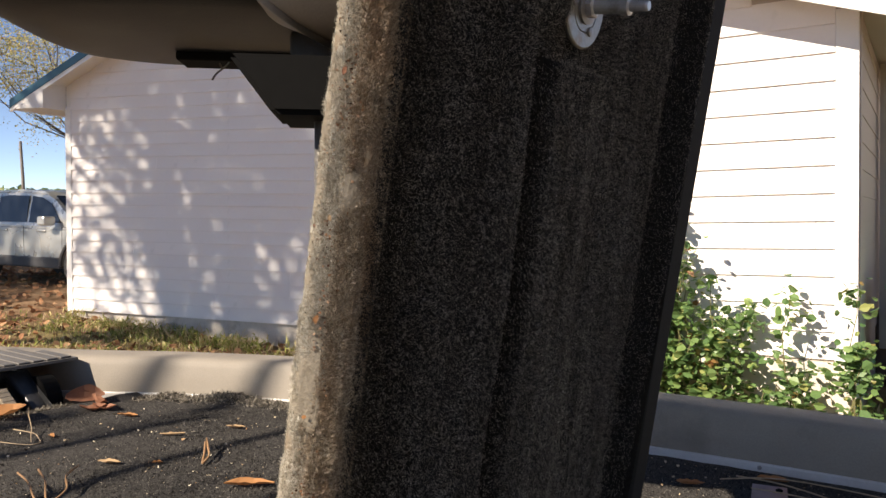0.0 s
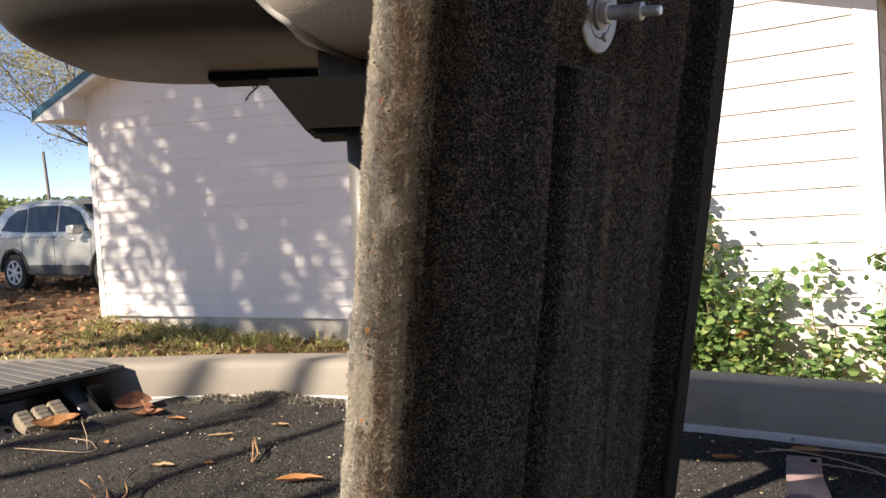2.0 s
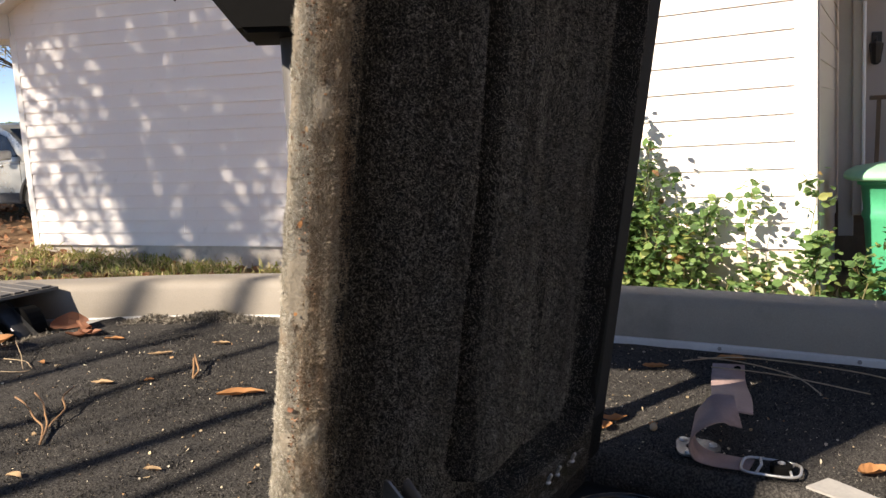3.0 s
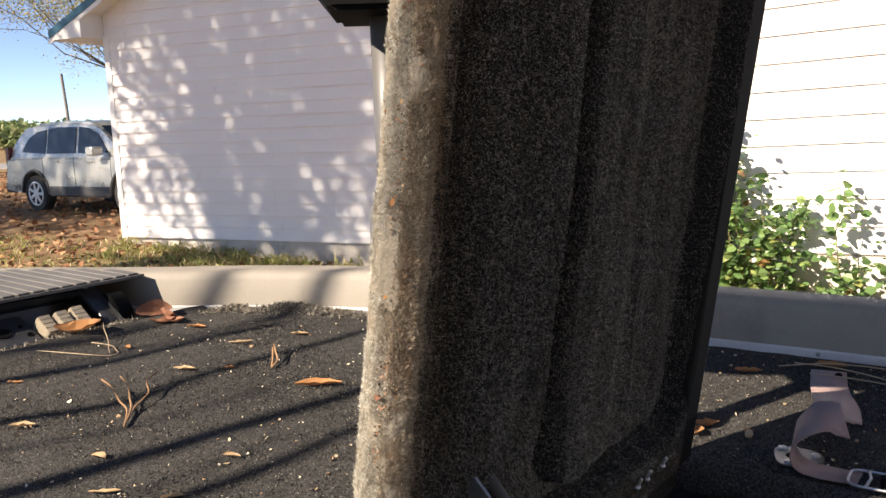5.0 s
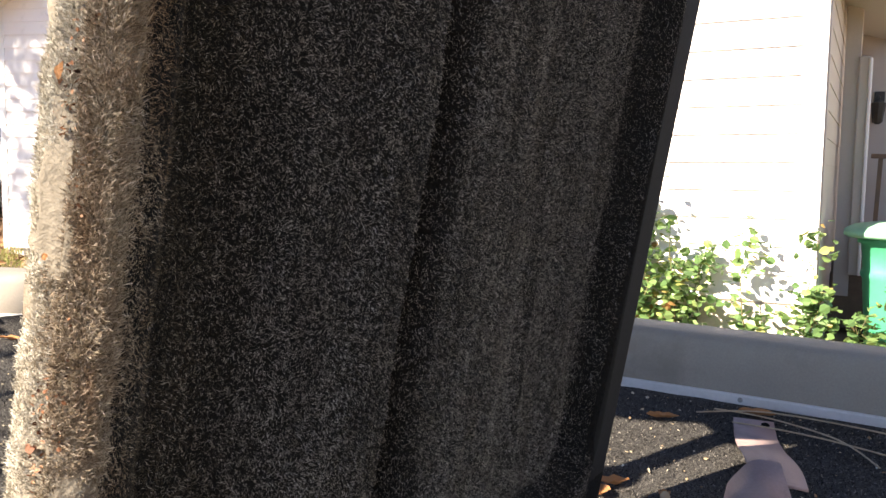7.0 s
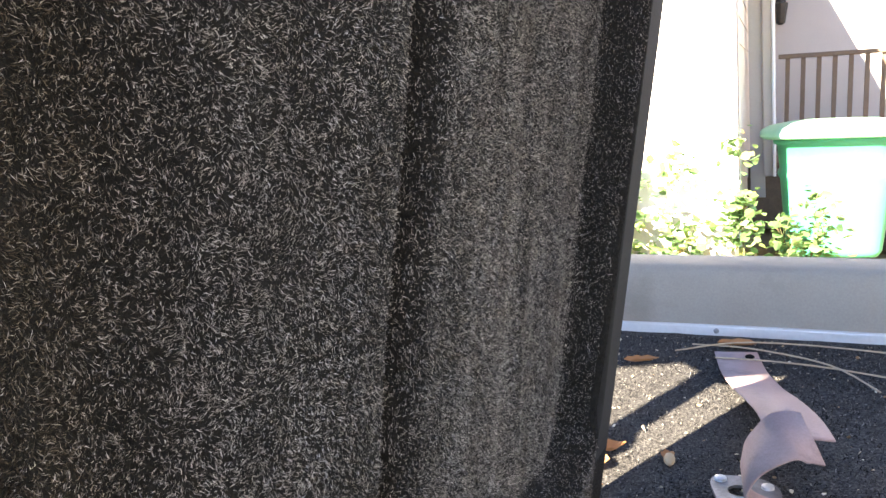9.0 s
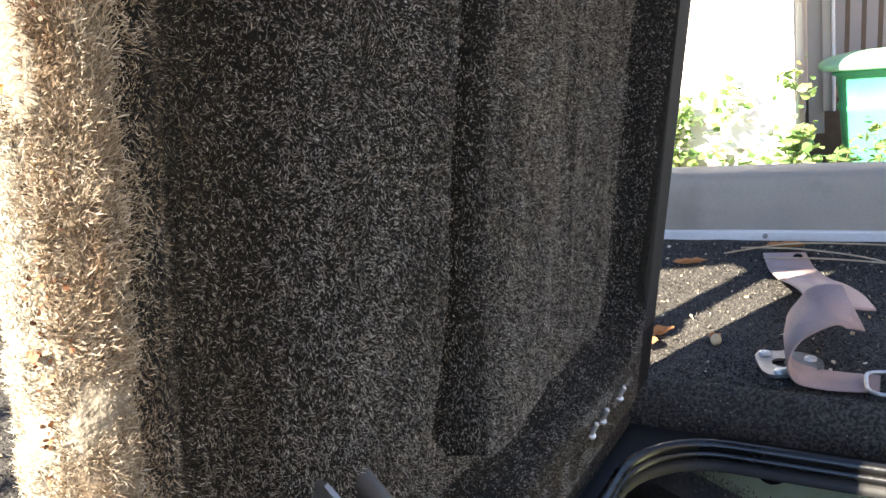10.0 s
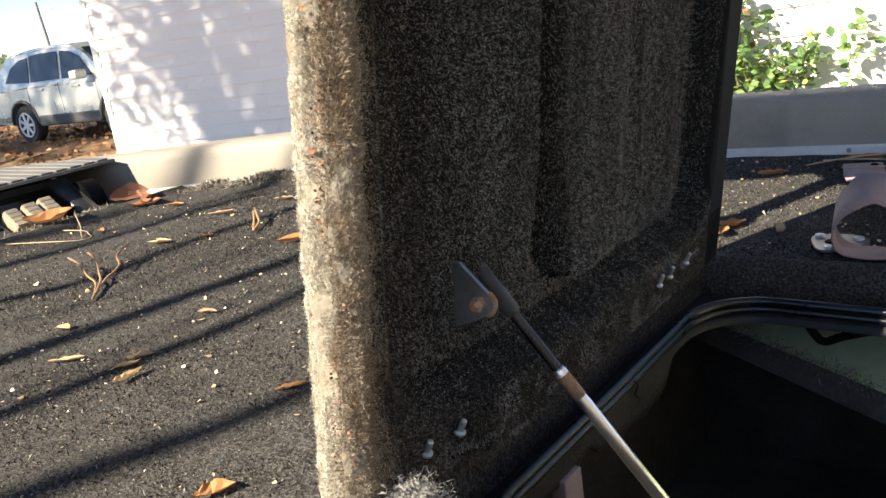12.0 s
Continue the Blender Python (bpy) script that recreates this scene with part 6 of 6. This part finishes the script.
def build_seat():
    seat = empty("fishing_seat", (0.195, 1.058, 0.0))
    part("base", lathe([(0.085, 0.0), (0.085, 0.006), (0.045, 0.012), (0.029, 0.02), (0.029, 0.365), (0.0245, 0.372)], 32), M_POST, seat, "grey tapered pedestal base", True)
    part("post", lathe([(0.0185, 0.27), (0.0185, 0.585)], 24), M_POST, seat, "brushed grey metal post", True)
    # black wedge-shaped mount under the cushion
    bm = bmesh.new()
    outl = [(-0.097, 0.622), (0.14, 0.622), (0.14, 0.60), (0.06, 0.565), (-0.054, 0.565)]
    a = [bm.verts.new((x, -0.07, z)) for x, z in outl]
    b = [bm.verts.new((x, 0.07, z)) for x, z in outl]
    bm.faces.new(a), bm.faces.new(b[::-1])
    for i in range(len(outl)):
        j = (i + 1) % len(outl)
        bm.faces.new((a[j], a[i], b[i], b[j]))
    bmesh.ops.recalc_face_normals(bm, faces=bm.faces)
    bmesh.ops.bevel(bm, geom=bm.edges[:], offset=0.005, segments=2, affect="EDGES")
    bmesh.ops.transform(bm, matrix=pose(0, 0, 0, 0, 0, 14), verts=bm.verts)
    part("mount", bm, M_BLACKPL, seat, "black wedge-shaped seat mount")
    part("mount_plate", boxed((-0.205, 0.205, 0.662), (0.13, 0.27, 0.6735), 0.003, pose(0, 0, 0, 0, 0, 14)), M_BLACKPL, seat, "black plate under the cushion")
    part("seat_pan", boxed((-0.05, 0.068, 0.618), (0.14, 0.14, 0.6745), 0.006, pose(0, 0, 0, 0, 0, 14)), M_VINYL, seat, "dark taupe vinyl underside", True)
    part("cushion", superbody((-0.13, 0.12, 0), 0.318, 0.24, 0.672, 0.92, 0.5, 0.19, 0.55, turn=14), M_VINYL, seat, "dark taupe vinyl cushion underside", True)
    part("backrest", superbody((0.075, -0.01, 0), 0.20, 0.165, 0.648, 1.0, 0.5, 0.6, 0.7, turn=14), M_BEIGE, seat, "beige pebbled vinyl folded backrest", True)
    loop = []
    for k in range(65):
        t = 2 * math.pi * k / 64
        c, q = math.cos(t), math.sin(t)
        loop.append(pose(-0.13, 0.12, 0, 0, 0, 14) @ Vector((0.318 * math.copysign(abs(c) ** 0.55, c), 0.241 * math.copysign(abs(q) ** 0.55, q), 0.748)))
    part("red_piping", tube(bmesh.new(), loop, 0.0055, 8, False), M_RED, seat, smooth=True)
    # light piping along the seam between cushion and backrest
    seam = [(0.093, 0.930, 0.757), (0.106, 0.944, 0.727), (0.1275, 0.964, 0.6935), (0.150, 0.970, 0.6735), (0.166, 0.999, 0.660), (0.178, 1.050, 0.6535), (0.185, 1.11, 0.652)]
    part("grey_piping", tube(bmesh.new(), [p - Vector((0.195, 1.058, 0.0)) for p in smooth_path(seam, 8)], 0.0046, 8), M_PIPING, seat, "light grey piping", True)
    tagged(seat, "taupe and beige padded fishing seat on a metal post", "seat")


build_seat()


# ---------------- litter on the deck ----------------
for i, (x, y, ln, wd_, turn, curl) in enumerate(((-0.082, 1.521, 0.080, 0.020, 12, 0.2), (-0.494, 1.286, 0.040, 0.012, 22, 0.2), (-0.381, 1.594, 0.042, 0.014, 8, 0.2), (-0.296, 1.612, 0.018, 0.008, 30, 0.1), (-0.357, 1.790, 0.048, 0.009, 10, 0.15), (-0.249, 1.862, 0.040, 0.011, -8, 0.2), (-0.523, 1.907, 0.046, 0.014, -5, 0.25),
                                                 (-0.291, 1.187, 0.028, 0.013, -12, 0.2), (-0.099, 1.212, 0.026, 0.010, 5, 0.2), (-0.671, 1.491, 0.030, 0.008, 14, 0.1), (-0.216, 1.089, 0.040, 0.007, 8, 0.1), (-0.118, 1.085, 0.030, 0.008, 15, 0.1), (0.105, 0.815, 0.030, 0.014, 30, 0.4), (-0.12, 1.06, 0.028, 0.008, 40, 0.3), (-0.10, 1.03, 0.035, 0.012, 80, 0.4), (-0.589, 1.731, 0.022, 0.012, -30, 0.2),
                                                 (0.561, 1.398, 0.038, 0.018, 10, 0.5), (0.544, 1.368, 0.028, 0.020, 70, 0.5), (0.617, 1.371, 0.024, 0.013, 60, 0.1), (0.868, 1.205, 0.045, 0.025, 15, 0.5), (0.812, 1.700, 0.050, 0.020, -5, 0.3), (0.665, 1.662, 0.045, 0.016, 10, 0.3), (0.11, 1.16, 0.02, 0.006, 60, 0.2), (0.10, 0.99, 0.03, 0.008, 15, 0.1))):
    ob = part("dry_leaf", leaf_shape(ln * 1.05, wd_ * 1.1, curl, i), M_DRYLEAF if i % 3 == 0 or i > 15 else M_TANLEAF)
    ob.matrix_world = pose(x, y, 0.0005, 0, 0, turn)
    tagged(ob, "small dry orange-brown leaf on the deck carpet" if i % 3 == 0 or i > 15 else "small pale tan dry leaf on the deck carpet", "leaf", "dry leaves on the deck")

# a heap of red-brown leaves by the gunwale, and one on the pedal tray
for i, (x, y, z, ln, w, turn, tilt) in enumerate(((-0.672, 1.985, 0.014, 0.075, 0.036, 20, 42), (-0.640, 1.965, 0.012, 0.07, 0.030, -35, -38), (-0.605, 1.95, 0.003, 0.05, 0.018, 10, 5), (-0.695, 1.998, 0.018, 0.05, 0.030, 160, 30), (-0.63, 1.945, 0.002, 0.05, 0.016, 25, 4), (-0.758, 1.806, 0.016, 0.085, 0.034, 28, 14))):
    ob = part("dry_leaf", leaf_shape(ln * 1.15, w * 1.35, 0.7, 50 + i), M_REDLEAF if i < 5 else M_DRYLEAF)
    ob.matrix_world = pose(x, y, z, tilt, 0, turn)
    tagged(ob, "curled red-brown leaf by the bow tray", "leaf", "curled leaves by the gunwale")


def stick(name, paths, r, mat, label):
    t = empty(name, paths[0][0])
    o = Vector(paths[0][0])
    for p in paths:
        bm = tube(bmesh.new(), [q - o for q in smooth_path(p, 5)], r, 6)
        part("stem", bm, mat, t, smooth=True)
    tagged(t, label, "twig")


stick("forked_twig", [[(-0.323, 1.300, 0.004), (-0.352, 1.355, 0.010), (-0.385, 1.385, 0.014), (-0.420, 1.42, 0.024), (-0.455, 1.443, 0.030)], [(-0.323, 1.301, 0.005), (-0.349, 1.362, 0.010), (-0.375, 1.40, 0.014), (-0.398, 1.432, 0.024), (-0.432, 1.464, 0.030)], [(-0.323, 1.300, 0.004), (-0.347, 1.368, 0.009), (-0.352, 1.405, 0.012), (-0.356, 1.428, 0.016), (-0.378, 1.46, 0.024), (-0.379, 1.498, 0.030)]], 0.0017, M_TWIG, "three-pronged orange pine twig on the deck")
stick("hanging_twig", [[(0.056, 1.12, 0.641), (0.048, 1.12, 0.634), (0.040, 1.12, 0.628), (0.035, 1.12, 0.621)], [(0.044, 1.12, 0.640), (0.046, 1.12, 0.636), (0.048, 1.12, 0.634)]], 0.0011, M_BARK, "thin dark twig caught under the seat")
stick("pine_needle", [[(-0.211, 1.618, 0.004), (-0.208, 1.64, 0.012), (-0.226, 1.675, 0.018), (-0.242, 1.705, 0.025)], [(-0.212, 1.620, 0.005), (-0.222, 1.65, 0.012), (-0.238, 1.69, 0.022)]], 0.0022, M_TWIG, "curled orange needle standing on the deck")
stick("dry_straw", [[(-0.852, 1.68, 0.008), (-0.80, 1.688, 0.006), (-0.76, 1.684, 0.006), (-0.68, 1.672, 0.006), (-0.60, 1.668, 0.004), (-0.584, 1.686, 0.004), (-0.60, 1.705, 0.005), (-0.63, 1.733, 0.007), (-0.686, 1.746, 0.009)], [(-0.601, 1.683, 0.005), (-0.622, 1.712, 0.010), (-0.645, 1.746, 0.016), (-0.69, 1.80, 0.028), (-0.72, 1.843, 0.030)]], 0.0009, M_STRAW, "curling pale dry stem on the carpet")
stick("pine_straw", [[(0.752, 1.713, 0.006), (0.82, 1.665, 0.010), (0.887, 1.585, 0.010), (0.904, 1.497, 0.006)], [(0.763, 1.651, 0.006), (0.818, 1.615, 0.010), (0.884, 1.577, 0.009), (0.98, 1.50, 0.006)], [(0.72, 1.69, 0.006), (0.83, 1.68, 0.014), (0.99, 1.60, 0.012), (1.08, 1.52, 0.006)]], 0.0012, M_STRAW, "long pine straw lying by the strap")


def build_pod():
    pod = part("seed_pod", lathe([(0.0006, -0.0105), (0.0030, -0.009), (0.0052, -0.004), (0.0058, 0.001), (0.0046, 0.006), (0.0022, 0.0095), (0.0008, 0.0125)], 14), M_TANLEAF, smooth=True)
    pod.matrix_world = pose(0.615, 1.362, 0.0058, 0, 88, 75)
    tagged(pod, "small pale seed pod lying on the deck carpet", "seed pod")


build_pod()


def build_debris():
    rng = np.random.default_rng(77)
    n = 1500
    x, y = rng.uniform(-0.75, 1.0, n), rng.uniform(0.75, 2.0, n)
    p = np.column_stack([x, y, np.full(n, 0.003)])
    rel = (p - np.array(AX0))
    s, w = rel @ np.array(FWD), rel @ np.array(ACR)
    keep = ~((s > HOLE_S[0] - 0.02) & (s < HOLE_S[1] + 0.02) & (w > HOLE_W[0] - 0.02) & (w < HOLE_W[1] + 0.02)) & (s < BOW_EDGE - 0.03)
    keep &= w < np.array([half_beam(float(q)) for q in s]) - 0.02
    v, f = leaf_cards(p[keep], 0.0038 * np.exp(0.35 * rng.normal(size=int(keep.sum()))), rng, 0.2)
    tagged(raw("grit_and_seeds", v, f, M_SEED), "pale seeds, grit and leaf crumbs on the carpet", "debris", kind="stuff")
    # short pile of the deck carpet
    n = 290000
    p = np.column_stack([rng.uniform(-0.95, 1.15, n), rng.uniform(0.72, 2.12, n), np.full(n, 0.0)])
    rel = (p - np.array(AX0))
    s, w = rel @ np.array(FWD), rel @ np.array(ACR)
    keep = ~((s > HOLE_S[0] - 0.004) & (s < HOLE_S[1] + 0.004) & (w > HOLE_W[0] - 0.004) & (w < HOLE_W[1] + 0.004)) & (s < BOW_EDGE - 0.05)
    keep &= w < np.interp(s, [a for a, _ in HALF], [b for _, b in HALF]) - 0.016
    p = p[keep]
    v, f = strands(p, np.tile(np.array([0.0, 0, 1.0]), (len(p), 1)), 0.0038, 0.0009, 1.1, rng)
    raw("deck_pile", v, f, M_DECKPILE, BOAT, "worn black and grey carpet pile", "stuff")
    # frayed carpet edge by the gunwale and the bow tray
    q = []
    for _ in range(34000):
        if rng.random() < 0.75:
            s = rng.uniform(0.9, 1.66)
            w = half_beam(float(s)) - 0.012 - abs(rng.normal()) * 0.016
            dens = 1.5 * math.exp(-((s - 1.40) / 0.09) ** 2) + 0.9 * math.exp(-((s - 1.545) / 0.035) ** 2) + 0.25 * noise.noise(Vector((s * 9, 0, 1)))
        else:
            s = BOW_EDGE - abs(rng.normal()) * 0.012
            w = rng.uniform(-0.05, 0.50)
            dens = noise.noise(Vector((w * 9, 3, 1))) + 0.4
        if dens > 0:
            b = bp(s, w, 0.004)
            q.append((b.x, b.y, b.z + rng.uniform(0, 0.016) * dens))
    q = np.array(q)
    v, f = strands(q, np.tile(np.array([0.0, -0.2, 1.0]), (len(q), 1)), 0.009, 0.0007, 1.3, rng)
    tagged(raw("frayed_carpet", v, f, M_FUZZ), "frayed carpet yarn along the gunwale", "carpet yarn", kind="stuff")
    # tuft under the lid's near corner
    c = np.array(lp3(U_NEAR + 0.024, 0.014, 0.006))
    n = 9000
    q = c + rng.normal(size=(n, 3)) * np.array([0.009, 0.009, 0.009])
    nrm = rng.normal(size=(n, 3)) + np.array([0.6, -0.6, 0.8])
    nrm /= np.linalg.norm(nrm, axis=1)[:, None]
    v, f = strands(q, nrm, 0.005, 0.00026, 1.2, rng)
    tagged(raw("carpet_tuft", v, f, island_ramp("pale_frayed_tuft", [(0.0, (0.18, 0.175, 0.16)), (1.0, (0.45, 0.43, 0.40))], 0.9, 0.15)), "pale frayed carpet tuft at the lid's foot", "carpet yarn", kind="stuff")


build_debris()
